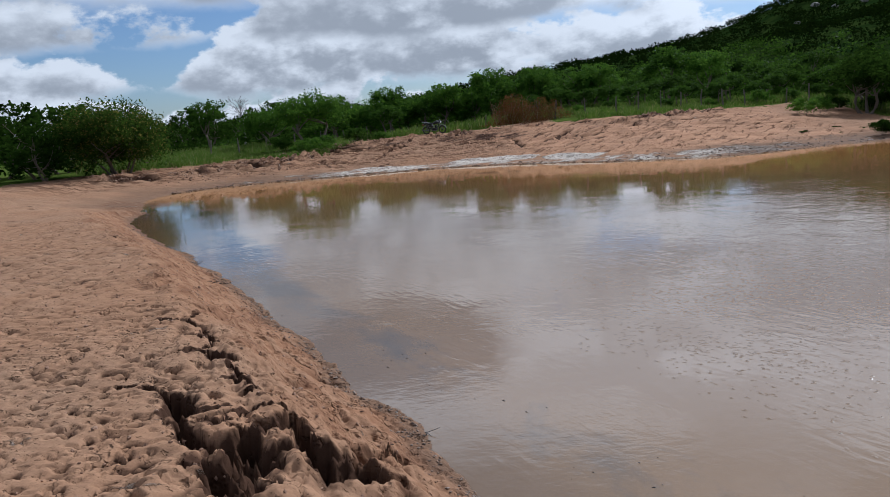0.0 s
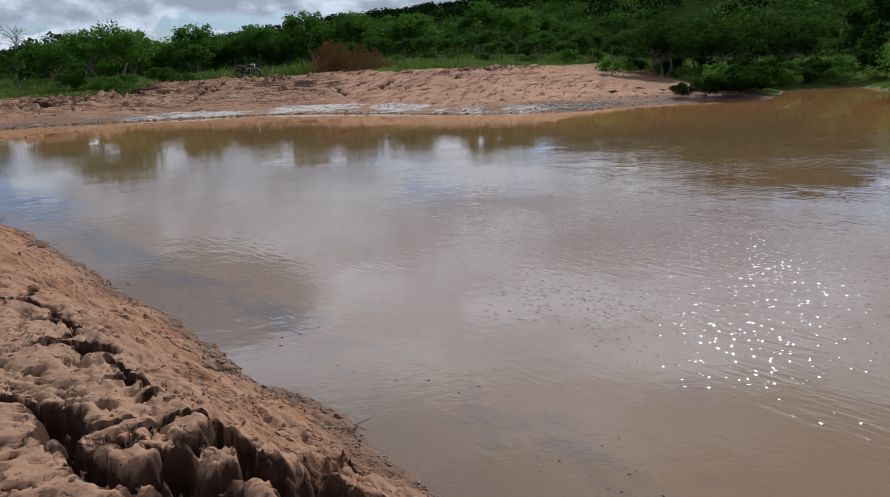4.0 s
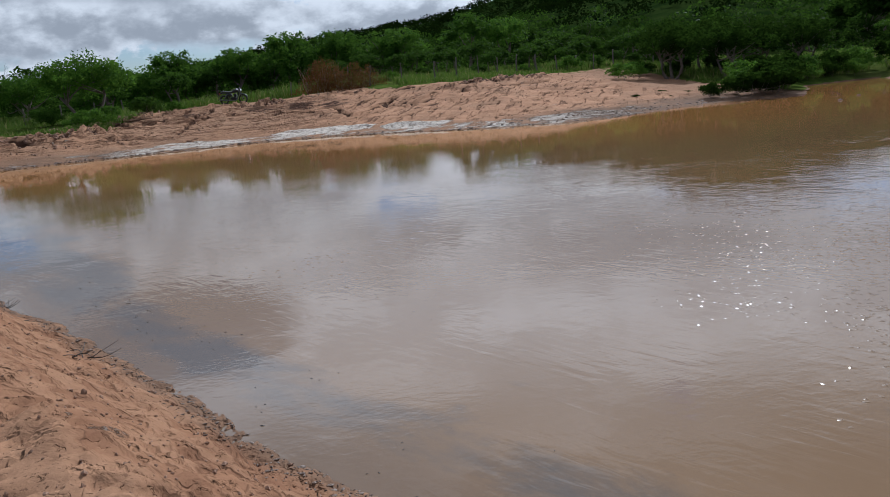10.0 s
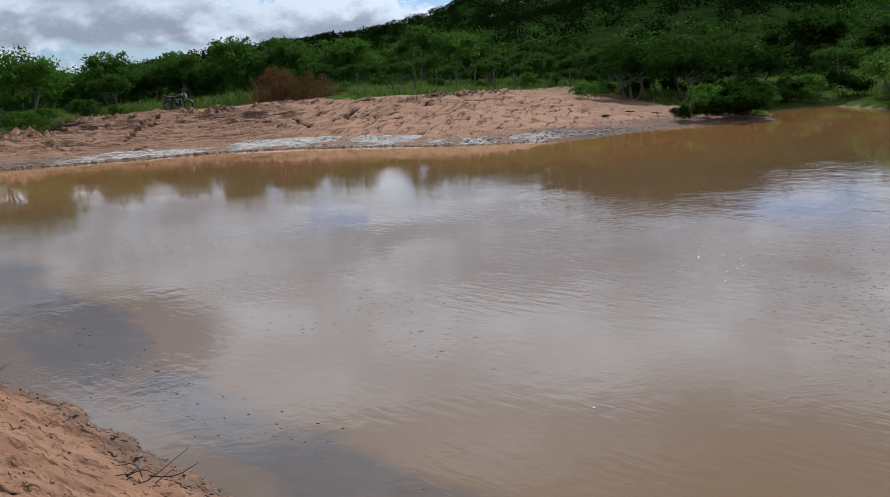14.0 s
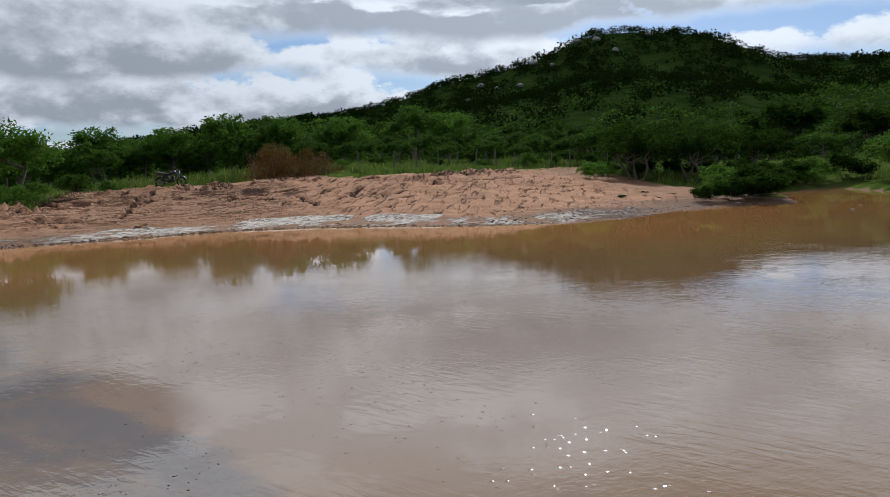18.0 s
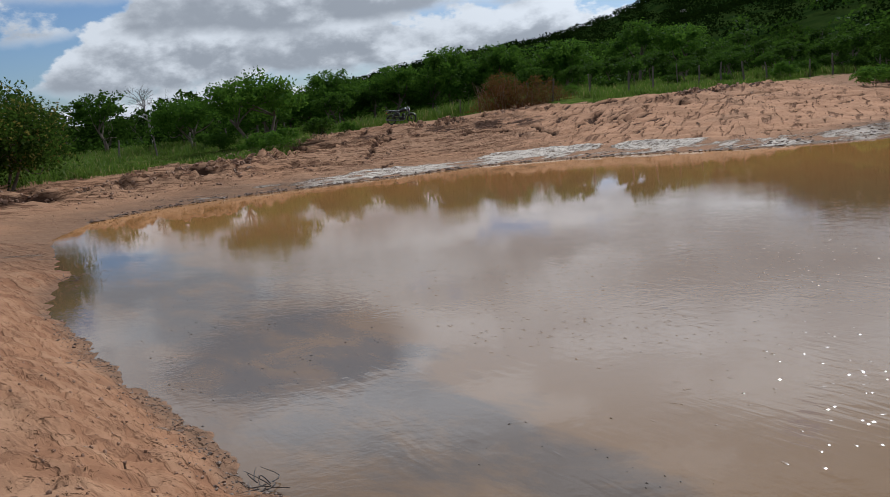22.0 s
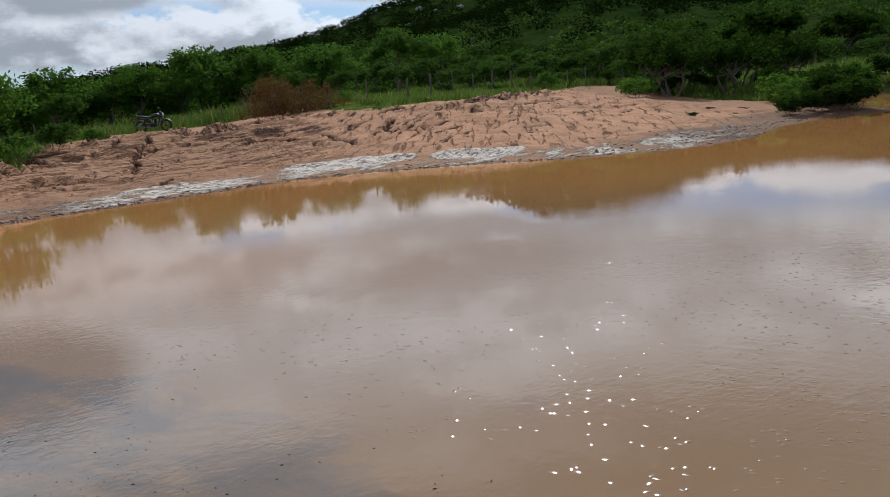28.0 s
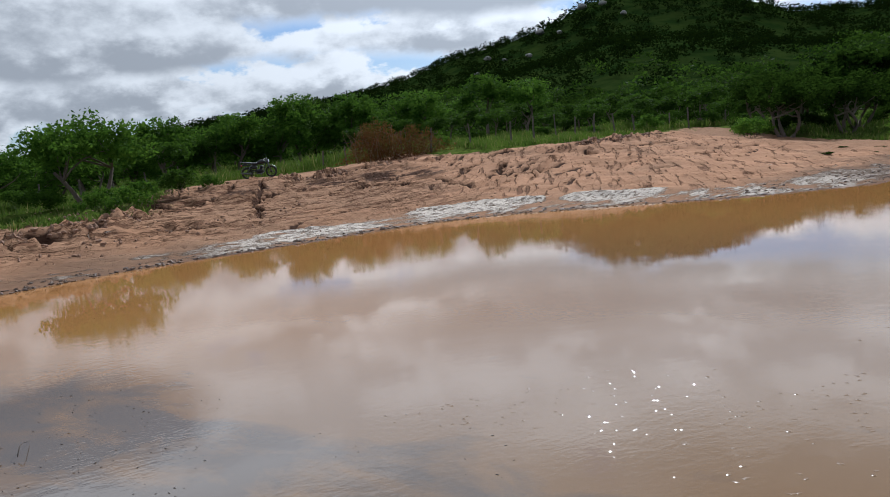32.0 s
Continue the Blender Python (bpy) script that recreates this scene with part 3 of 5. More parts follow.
RUTS = [  # on the far bank: line, half width, depth
    ([(5.0, 43.3), (3.6, 41.8), (2.4, 40.4)], 0.12, 0.16), ([(3.5, 42.1), (2.0, 40.9)], 0.12, 0.15),
    ([(4.3, 44.4), (3.0, 42.8), (2.3, 42.1)], 0.12, 0.16), ([(3.4, 45.1), (2.1, 43.7), (1.5, 43.1)], 0.12, 0.15),
    ([(1.0, 43.6), (1.0, 42.0), (1.15, 40.4)], 0.15, 0.20), ([(3.8, 47.9), (2.3, 45.8)], 0.13, 0.16),
    ([(5.6, 39.6), (3.5, 38.0), (2.7, 37.7)], 0.11, 0.13), ([(6.2, 46.5), (4.5, 46.3)], 0.14, 0.16),
    ([(5.7, 41.9), (4.0, 41.0)], 0.11, 0.12), ([(-5.1, 52.6), (-5.8, 45.6), (-6.4, 42.5), (-6.6, 39.6)], 0.17, 0.20),
    ([(-4.3, 45.3), (-6.0, 43.2)], 0.13, 0.15), ([(-6.1, 49.7), (-7.6, 44.7), (-8.8, 42.6)], 0.15, 0.16),
    ([(-3.7, 43.0), (-2.0, 44.1), (-0.4, 43.7)], 0.12, 0.13), ([(-6.4, 36.6), (-4.3, 39.0), (-2.3, 40.0)], 0.10, 0.10),
    ([(0.9, 43.8), (0.1, 43.9), (-1.3, 43.0)], 0.14, 0.16), ([(12.8, 44.2), (10.6, 43.2), (9.0, 42.5), (8.0, 42.6)], 0.16, 0.18),
    ([(15.0, 41.6), (13.0, 40.8)], 0.14, 0.16), ([(10.6, 38.6), (9.4, 37.6)], 0.12, 0.14), ([(7.7, 37.4), (6.9, 37.8)], 0.12, 0.12),
    ([(17.0, 41.2), (14.0, 40.1)], 0.13, 0.14), ([(8.3, 39.3), (7.3, 39.8)], 0.12, 0.13), ([(11.6, 40.4), (11.0, 40.0)], 0.2, 0.2),
]
CHURNED = [  # rows of turned clods: line, half width, height
    ([(-5.1, 50.3), (-3.2, 48.1), (-1.1, 49.2), (2.7, 48.4)], 0.9, 0.22),
    ([(-6.0, 50.0), (-9.0, 48.6), (-10.6, 46.4), (-11.7, 43.2), (-12.4, 40.6)], 0.9, 0.20),
    ([(-18.1, 32.6), (-16.3, 34.1), (-15.2, 35.6), (-14.4, 36.5), (-13.1, 36.9), (-11.8, 38.5), (-10.5, 41.4)], 0.75, 0.34),
    ([(7.0, 44.6), (9.5, 45.0), (13.0, 46.0)], 0.5, 0.16),
]


def axis_lines(spans):
    out = []
    for a, b, step in spans:
        out.append(np.arange(a, b - 1e-6, step))
    return np.concatenate(out + [[spans[-1][1]]])


def growing(a, b, first, rate=1.1):
    out, v, s = [], a, first
    while v < b:
        v, s = v + s, s * rate
        out.append(v)
    return np.array(out)


def make_ground():
    xs = axis_lines([(-26, -15, 0.4), (-15, -10, 0.2), (-10, -3.3, 0.045), (-3.3, -2.6, 0.02), (-2.6, -0.2, 0.015), (-0.2, 0.1, 0.02), (0.1, 16, 0.12), (16, 26, 0.2), (26, 44, 0.6)])
    ys = axis_lines([(-6, 1.8, 0.4), (1.8, 2.6, 0.08), (2.6, 4.7, 0.016), (4.7, 6.6, 0.02), (6.6, 12.5, 0.045), (12.5, 15.5, 0.07), (15.5, 28, 0.25), (28, 30, 0.25), (30, 48, 0.14), (48, 58, 0.25), (58, 75, 0.8)])
    xs = np.concatenate([-26 - growing(0, 3000, 0.8, 1.2)[::-1], xs, 44 + growing(0, 3000, 1.0)])
    ys = np.concatenate([-6 - growing(0, 3000, 0.8, 1.3)[::-1], ys, 75 + growing(0, 3000, 1.2)])
    X, Y = np.meshgrid(xs, ys, indexing="xy")
    x, y = X.ravel(), Y.ravel()
    d = shore_distance(x, y) + 0.10 * fbm(x * 1.4, y * 1.4, 4, 3) * smooth(60, 40, np.abs(y)) * 1.6
    z = base_height(x, y, d)
    close = (x > -16) & (x < 1.5) & (y > 1) & (y < 24) & (d > -0.5)
    cx, cy = x[close], y[close]
    cd = d[close]
    u, v = -0.56 * cx + 0.83 * cy, 0.83 * cx + 0.56 * cy
    slope = smooth(-0.1, 0.25, cd) * (1 - smooth(1.0, 1.7, cd))
    n = 0.04 * fbm(cx * 1.2, cy * 1.2, 3, 11) + (0.022 * slope + 0.006) * (0.3 - np.abs(fbm(cx * 4.5, cy * 4.5, 5, 21, 0.62))) * 1.6 + 0.007 * fbm(cx * 14, cy * 14, 3, 22, 0.6)
    n -= 0.030 * np.exp(-(fbm(u * 1.2, v * 2.6, 4, 23, 0.6) / 0.018) ** 2) + 0.02 * np.exp(-(fbm(u * 2.6, v * 5.5, 4, 29, 0.6) / 0.03) ** 2)
    pit = fbm(cx * 8, cy * 11, 3, 27, 0.6)
    n -= 0.022 * smooth(0.26, 0.34, pit)
    n += slope * np.interp(cy, [4, 6.5], [0.8, 0.6]) * (0.06 * fbm(u * 0.9 + v * 1.4, v * 5.5 - u * 1.2, 5, 31, 0.65) - 0.05 * np.abs(vnoise(u * 0.9 + v * 1.3, v * 8 - u * 2.0, 41)) - 0.03 * np.abs(fbm(u * 1.5 + v * 2.0, v * 11 - u * 3.0, 3, 43, 0.6)))
    n += 0.012 * np.abs(fbm(u * 9, v * 4, 3, 51, 0.6)) * smooth(1.0, 1.6, cd)
    rng = np.random.default_rng(4)
    hx, hy = cx + 0.05 * fbm(cx * 9, cy * 9, 3, 63, 0.6), cy + 0.05 * fbm(cx * 9, cy * 9, 3, 73, 0.6)
    for _ in range(2300):  # trodden dents on the top of the bank
        yy = rng.uniform(2.8, 17)
        xx = np.interp(yy, [3.9, 9.4, 14, 18.2], [-0.2, -3.4, -6.6, -9.3]) - rng.uniform(1.0, 5.5)
        ang, ln, wd, deep = rng.uniform(-0.5, 0.8), 0.016 + 0.030 * rng.uniform() ** 3, rng.uniform(0.025, 0.055) + 0.07 * rng.uniform() ** 4, rng.uniform(0.018, 0.05)
        k = (np.abs(cx - xx) < 0.3) & (np.abs(cy - yy) < 0.3)
        px, py = hx[k] - xx, hy[k] - yy
        e = np.hypot((px * math.cos(ang) + py * math.sin(ang)) / wd, (py * math.cos(ang) - px * math.sin(ang)) / ln)
        n[k] += -deep * (1 - smooth(0.7, 1.05, e)) + 0.05 * deep * np.exp(-((e - 1.3) / 0.3) ** 2)
    wx, wy = cx + 0.06 * fbm(cx * 7, cy * 7, 5, 61, 0.7), cy + 0.06 * fbm(cx * 5, cy * 5, 5, 71, 0.7)
    crack_shade, hollow = np.zeros_like(n), np.zeros_like(n)
    for line, width, deep in CRACKS:
        width *= 1.0 + 0.35 * (width > 0.05)
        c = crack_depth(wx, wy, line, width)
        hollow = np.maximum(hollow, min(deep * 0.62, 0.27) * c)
        # the painted shade reaches past the crack onto its walls and lips
        crack_shade = np.maximum(crack_shade, crack_depth(wx, wy, line, width * 1.25 + 0.022))
    n -= hollow * (1 + 1.1 * fbm(cx * 8, cy * 8, 4, 83, 0.65))
    for _ in range(150):  # clods fallen into the hollow
        xx, yy, rr = rng.uniform(-1.75, -0.65), rng.uniform(2.9, 3.9), rng.uniform(0.025, 0.085)
        k = (np.abs(cx - xx) < 0.2) & (np.abs(cy - yy) < 0.2)
        e = np.hypot((0.5 * (cx + hx)[k] - xx) * rng.uniform(0.8, 1.3), (0.5 * (cy + hy)[k] - yy) * rng.uniform(0.8, 1.3)) / rr
        n[k] += 0.9 * rr * np.clip(1 - e * e, 0, 1) * smooth(0.04, 0.12, hollow[k])
    lump = smooth(1.25, 0.5, np.hypot((cx + 0.95) / 1.1, (cy - 3.15) / 0.8))
    n += lump * 0.06 * fbm(cx * 5, cy * 5, 4, 81)
    z[close] += n * smooth(-0.25, 0.05, cd)
    shade_and_soil = np.zeros_like(z)
    # crack shade, with weaker painted shade in the trodden dents
    shade_and_soil[close] = np.maximum(crack_shade, 0.6 * smooth(-0.006, -0.03, n - 0.04 * fbm(cx * 1.2, cy * 1.2, 3, 11)) * (1 - slope))
    far = (y > 20) & (x > -20) & (x < 30) & (y < 62) & (d > -0.4)
    fx, fy, fd = x[far], y[far], d[far]
    bank = smooth(0.2, 2.5, fd) * (1 - smooth(13.5, 16.5, fd))
    fu, fv = fx + 0.6 * fbm(fx * 0.5, fy * 0.5, 3, 89), fd + 0.12 * fx
    groove = np.exp(-(fbm(fu * 0.30, fv * 0.75, 4, 91, 0.55) / 0.032) ** 2) + 0.8 * np.exp(-(fbm(fu * 0.55 + fv * 0.5, fv * 0.9, 4, 93, 0.55) / 0.03) ** 2)
    swell = 0.10 * fbm(fu * 0.5, fv * 1.1, 3, 95) + 0.05 * fbm(fu * 1.0, fv * 2.6, 4, 97, 0.55)
    m = bank * (swell - 0.06 * groove + 0.03) + bank * 0.045 * (0.16 - np.abs(fbm(fu * 1.3 + fv * 0.8, fv * 3.6, 4, 99, 0.6))) + 0.025 * (0.25 - np.abs(fbm(fx * 1.8, fy * 2.6, 5, 101, 0.62))) * smooth(0.3, 2, fd) * (1 - smooth(16, 22, fd))
    crest = np.exp(-((fd - 13.2) / 0.8) ** 2) * 0.16 * (0.6 + 1.4 * fbm(fx * 1.1, fy * 1.1, 4, 105))
    churn = np.exp(-((fd - 9.5) / 1.6) ** 2) * smooth(2, -6, fx) * 0.26 * fbm(fx * 1.6, fy * 2.3, 4, 107)
    churn += np.exp(-((fd - 4.6) / 1.5) ** 2) * smooth(-5, -9, fx) * 0.36 * (0.2 - np.abs(fbm(fx * 1.1, fy * 1.5, 5, 109, 0.6)))
    z[far] += m + crest + churn
    z -= 0.5 * np.exp(-(((x - 7.6) / 0.25) ** 2 + ((y - 43.1) / 0.3) ** 2))
    for ax, ay, bx, by in ((-4.9, 46.2, -2.6, 51.2), (1.5, 40.5, 4.2, 44.2), (3.6, 40.6, 6.2, 43.6), (-0.5, 43.5, 1.0, 41.6)):
        k = (np.abs(x - (ax + bx) / 2) < 5) & (np.abs(y - (ay + by) / 2) < 5)
        z[k] -= 0.16 * crack_depth(x[k] + 0.3 * vnoise(x[k], y[k], 7), y[k], [(ax, ay), (bx, by)], 0.22)
    rutter = np.random.default_rng(27)
    short = []
    for _ in range(34):
        ax = rutter.uniform(-10, 14)
        ay = np.interp(ax, [-12.6, -5, 0, 5, 11, 16], [33.2, 35.6, 36.0, 33.1, 31.7, 34]) + rutter.uniform(4.0, 12.5)
        ln, ang = rutter.uniform(0.5, 1.6), math.radians(rutter.normal(228 if ax > -1 else 200, 16))
        short.append(([(ax, ay), (ax + ln * math.cos(ang), ay + ln * math.sin(ang))], rutter.uniform(0.07, 0.11), rutter.uniform(0.06, 0.13)))
    for line, width, deep in RUTS + short:
        lx, ly = np.array(line).T
        k = np.flatnonzero((x > lx.min() - 1) & (x < lx.max() + 1) & (y > ly.min() - 1) & (y < ly.max() + 1))
        c = crack_depth(x[k] + 0.22 * fbm(x[k] * 0.9, y[k] * 0.9, 3, 7), y[k] + 0.22 * fbm(x[k] * 0.9, y[k] * 0.9, 3, 9), line, width)
        c *= smooth(1.2, 2.2, d[k])
        z[k] -= deep * c
        # the colour goes darker along the rut
        shade_and_soil[k] = np.maximum(shade_and_soil[k], 0.9 * c)
    for line, width, high in CHURNED:
        lx, ly = np.array(line).T
        k = np.flatnonzero((x > lx.min() - 2) & (x < lx.max() + 2) & (y > ly.min() - 2) & (y < ly.max() + 2))
        c = crack_depth(x[k] + 0.5 * fbm(x[k] * 0.7, y[k] * 0.7, 3, 37), y[k] + 0.5 * fbm(x[k] * 0.7, y[k] * 0.7, 3, 39), line, width)
        lumpy = fbm(x[k] * 2.3, y[k] * 2.3, 4, 47, 0.65)
        z[k] += high * c * (0.25 + 1.5 * lumpy)
        # the colour goes darker in the low spots between lumps
        shade_and_soil[k] = np.maximum(shade_and_soil[k], c * smooth(0.10, -0.12, lumpy))
    hilly = smooth(60, 110, np.hypot(x, y))
    z += hilly * 1.6 * fbm(x * 0.02, y * 0.02, 4, 111)
    grass = np.where(y > 24, smooth(12.5, 16.0, d + 2.0 * fbm(x * 0.35, y * 0.35, 3, 121)), 0) * smooth(-9, -4, x)
    grass = np.maximum(grass, np.where(y > 24, smooth(6.5, 10.0, d + 2.0 * fbm(x * 0.35, y * 0.35, 3, 121)), 0) * (1 - smooth(-9, -4, x)))
    bald = smooth(-11.5, -8.0, x + 1.5 * fbm(x * 0.7, y * 0.7, 3, 127)) * (1 - smooth(2.5, 4.5, x)) * (y > 24)
    grass *= 1 - bald * (1 - smooth(56.6, 58.2, y + 1.2 * fbm(x * 0.8, y * 0.8, 3, 125)))
    grass = np.maximum(grass, smooth(21.5, 23.5, x) * smooth(-0.05, 0.35, d) * 1.3)
    grass = np.maximum(grass, smooth(22, 30, np.hypot(x + 3, y - 8)) * np.where(y < 24, 1, 0) * smooth(8, 14, d))
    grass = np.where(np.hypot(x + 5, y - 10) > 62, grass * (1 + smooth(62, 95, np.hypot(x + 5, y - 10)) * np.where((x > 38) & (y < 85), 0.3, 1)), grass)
    wet = (1 - smooth(0.05, np.where(y > 24, 0.3, 0.30), d)) * (1 - 0.8 * smooth(22, 25, x)) + smooth(6, 11, x + 1.5 * fbm(x * 0.8, y * 0.8, 3, 133)) * (1 - smooth(1.2, 4.2, d + 2.4 * fbm(x * 0.6, y * 1.1, 3, 139))) * (y > 24)
    wet = np.maximum(wet, 0.8 * smooth(-6.5, -9.5, x) * smooth(21, 25, y) * (1 - smooth(0.8, 3.0, d + 1.2 * fbm(x * 0.6, y * 0.8, 3, 143))))
    pale = np.where(y > 24, smooth(-0.08, 0.1, d) * (1 - smooth(1.0, 2.6, d)) * smooth(-15, -10, x) * (1 - 0.75 * smooth(11, 15, x)), 0)
    pale *= np.clip(0.62 + 1.3 * fbm(x * 0.4, y * 0.6, 3, 131), 0, 1.0)
    for px, py, rx, ry, turn, much in ((-0.3, 36.7, 2.1, 1.05, -8, 1.9), (3.4, 34.9, 1.5, 0.85, -28, 1.7), (-5.6, 35.7, 2.5, 0.9, 6, 0.85), (9.4, 31.9, 2.2, 0.9, 10, 1.0)):
        t = math.radians(turn)
        qx, qy = (x - px) * math.cos(t) + (y - py) * math.sin(t), (y - py) * math.cos(t) - (x - px) * math.sin(t)
        pale = np.maximum(pale, much * smooth(1.25, 0.75, np.hypot(qx / rx, qy / ry)))
    ny, nx = X.shape
    idx = np.arange(nx * ny).reshape(ny, nx)
    q = np.stack([idx[:-1, :-1], idx[:-1, 1:], idx[1:, 1:], idx[1:, :-1]], -1).reshape(-1, 4)
    q = q[d[q].max(1) > -0.8]
    used = np.zeros(nx * ny, bool)
    used[q] = True
    remap = np.cumsum(used) - 1
    me = mesh_from("ground", np.stack([x, y, z], -1)[used], remap[q], GROUND, True)
    damp = np.where((y < 27) & (x < 3), smooth(-0.1, 0.15, d) * (1 - smooth(0.50, 1.0, d - np.interp(y, [5, 8], [0, 0.45]) + 0.5 * fbm(x * 1.5, y * 1.5, 3, 135))), 0)
    red = smooth(26, 30, y) * smooth(19, 14, x)
    groove_far = np.zeros_like(z)
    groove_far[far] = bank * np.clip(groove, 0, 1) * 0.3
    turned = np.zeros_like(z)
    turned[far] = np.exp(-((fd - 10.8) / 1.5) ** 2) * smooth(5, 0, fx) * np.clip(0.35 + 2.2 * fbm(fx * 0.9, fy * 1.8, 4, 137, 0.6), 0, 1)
    shade_and_soil = np.maximum(np.maximum(shade_and_soil, groove_far), 0.8 * turned)
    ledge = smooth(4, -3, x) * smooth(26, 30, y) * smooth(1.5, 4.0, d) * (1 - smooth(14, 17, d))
    red *= smooth(1.0, 3.0, d) * (1 - 0.7 * smooth(3, -4, x))
    for name, data in (("ledge", ledge), ("shade_and_soil", shade_and_soil), ("red", red), ("damp", damp), ("grass", grass), ("wet", np.clip(wet, 0, 1)), ("pale", pale)):
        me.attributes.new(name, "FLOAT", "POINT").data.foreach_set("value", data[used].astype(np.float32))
    return tagged(new("ground", me), "dry reddish clay bank, cracked and trodden, turning to grass", "ground", kind="structure")


ground = make_ground()


def ground_at(x, y):
    xa, ya = np.array([float(x)]), np.array([float(y)])
    d = shore_distance(xa, ya)
    z = base_height(xa, ya, d) + smooth(60, 110, np.hypot(xa, ya)) * 1.6 * fbm(xa * 0.02, ya * 0.02, 4, 111)
    return float(z[0])


def litter_strip(x, y):
    """How much floating litter lies here: a band along the near shore."""
    d = -shore_distance(x, y)
    mid = np.interp(y, [3, 5, 8, 11, 14, 18, 20, 22.5], [0.9, 0.75, 0.55, 0.5, 0.95, 1.35, 1.5, 1.0])
    half = np.interp(y, [12, 15], [1.3, 1.75]) * np.interp(y, [3, 5, 8, 11, 14, 18, 20, 22.5], [0.45, 0.32, 0.30, 0.30, 0.5, 0.7, 0.85, 0.6])
    band = smooth(1.25, 0.35, np.abs(d - mid) / half)
    return band * np.interp(y, [3, 6, 9, 12], [0.6, 0.65, 0.85, 1.0]) * (x < 2.5) * smooth(27, 23, y) * (d > 0)


def make_water():
    gx, gy = np.meshgrid(np.concatenate([np.arange(-16, 3, 0.14), np.linspace(3, 36, 34)]), np.concatenate([np.linspace(-8, 2, 11), np.arange(2.14, 26, 0.14), np.linspace(26, 46, 21)]))
    x, y = gx.ravel(), gy.ravel()
    d = shore_distance(x, y)
    idx = np.arange(len(x)).reshape(gx.shape)
    q = np.stack([idx[:-1, :-1], idx[:-1, 1:], idx[1:, 1:], idx[1:, :-1]], -1).reshape(-1, 4)
    q = q[d[q].min(1) < 0.3]
    me = mesh_from("water", np.stack([x, y, np.zeros_like(x)], -1), q, WATER, True)
    me.attributes.new("litter", "FLOAT", "POINT").data.foreach_set("value", litter_strip(x, y).astype(np.float32))
    shallow = smooth(0.9, 0.15, -d) * smooth(28, 24, y) * (x < 3)
    # water towards the far bank is coloured more orange
    far_orange = smooth(12, 1.0, -d) * smooth(17, 25, y + 0.4 * x)
    me.attributes.new("far_orange", "FLOAT", "POINT").data.foreach_set("value", far_orange.astype(np.float32))
    me.attributes.new("shallow", "FLOAT", "POINT").data.foreach_set("value", shallow.astype(np.float32))
    me.attributes.new("lee", "FLOAT", "POINT").data.foreach_set("value", smooth(16.5, 28, y + 0.25 * x).astype(np.float32))
    me.attributes.new("breeze", "FLOAT", "POINT").data.foreach_set("value", smooth(22, 13, y - 0.3 * x).astype(np.float32))
    return tagged(new("water", me), "muddy brown pond water with small ripples", "water", kind="structure")


make_water()


def wavelets():
    """Small steep wavelets strewn in patches over the pond."""
    rng = np.random.default_rng(18)
    x, y = rng.uniform(-9, 12, 19500), rng.uniform(3.5, 21, 19500)
    x, y = np.concatenate([x, rng.normal(2.6, 1.7, 7000)]), np.concatenate([y, rng.normal(8.4, 2.2, 7000)])
    gust = 0.3 * np.exp(-(((x - 2.7) / 2.2) ** 2 + ((y - 8.3) / 3.0) ** 2)) + vnoise(x * 0.35, y * 0.35, 161) + 0.5 * vnoise(x * 1.1, y * 1.1, 163)
    keep = (shore_distance(x, y) + rng.uniform(-0.5, 0.5, len(x)) < -2.3) & (litter_strip(x, y) < 0.08) & (gust + rng.uniform(-0.25, 0.25, len(x)) > 0.06)
    keep &= y < 21 - 0.8 * np.clip(x + 2, 0, 8)
    x, y = x[keep], y[keep]
    n, sides = len(x), 5
    r, ang = np.array([0.0, 0.5, 1.0]), np.arange(sides) * 2 * np.pi / sides
    R, A = np.meshgrid(r[1:], ang, indexing="ij")
    px = np.concatenate([[0], (R * np.cos(A)).ravel()])
    py = np.concatenate([[0], (R * np.sin(A)).ravel()])
    pz = (np.cos(np.concatenate([[0], R.ravel()]) * np.pi) + 1) * 0.5
    long, wide = rng.uniform(0.013, 0.030, n), rng.uniform(0.009, 0.017, n)
    turn = radians(-40) + rng.normal(size=n) * 0.5
    high = wide * rng.uniform(0.06, 0.22, n)
    ox, oy = px[None] * long[:, None], py[None] * wide[:, None]
    c, s = np.cos(turn)[:, None], np.sin(turn)[:, None]
    v = np.stack([x[:, None] + ox * c - oy * s, y[:, None] + ox * s + oy * c, pz[None] * high[:, None] + 0.0006], -1).reshape(-1, 3)
    k = np.arange(sides)
    k2 = (k + 1) % sides
    quads = [np.stack([1 + q * sides + k, 1 + (q + 1) * sides + k, 1 + (q + 1) * sides + k2, 1 + q * sides + k2], -1) for q in range(1)]
    cap = np.stack([np.zeros(sides, int), 1 + k, 1 + k2, 1 + k2], -1)[:, :3]
    per = len(px)
    tri = np.concatenate([cap] + [np.concatenate([q[:, (0, 1, 2)], q[:, (0, 2, 3)]]) for q in quads])
    f = (np.arange(n)[:, None, None] * per + tri[None]).reshape(-1, 3)
    tagged(new("wavelets", mesh_from("wavelets", v, f, WAVELET, True)), "small wind wavelets on the muddy water", "ripples", kind="stuff")


wavelets()


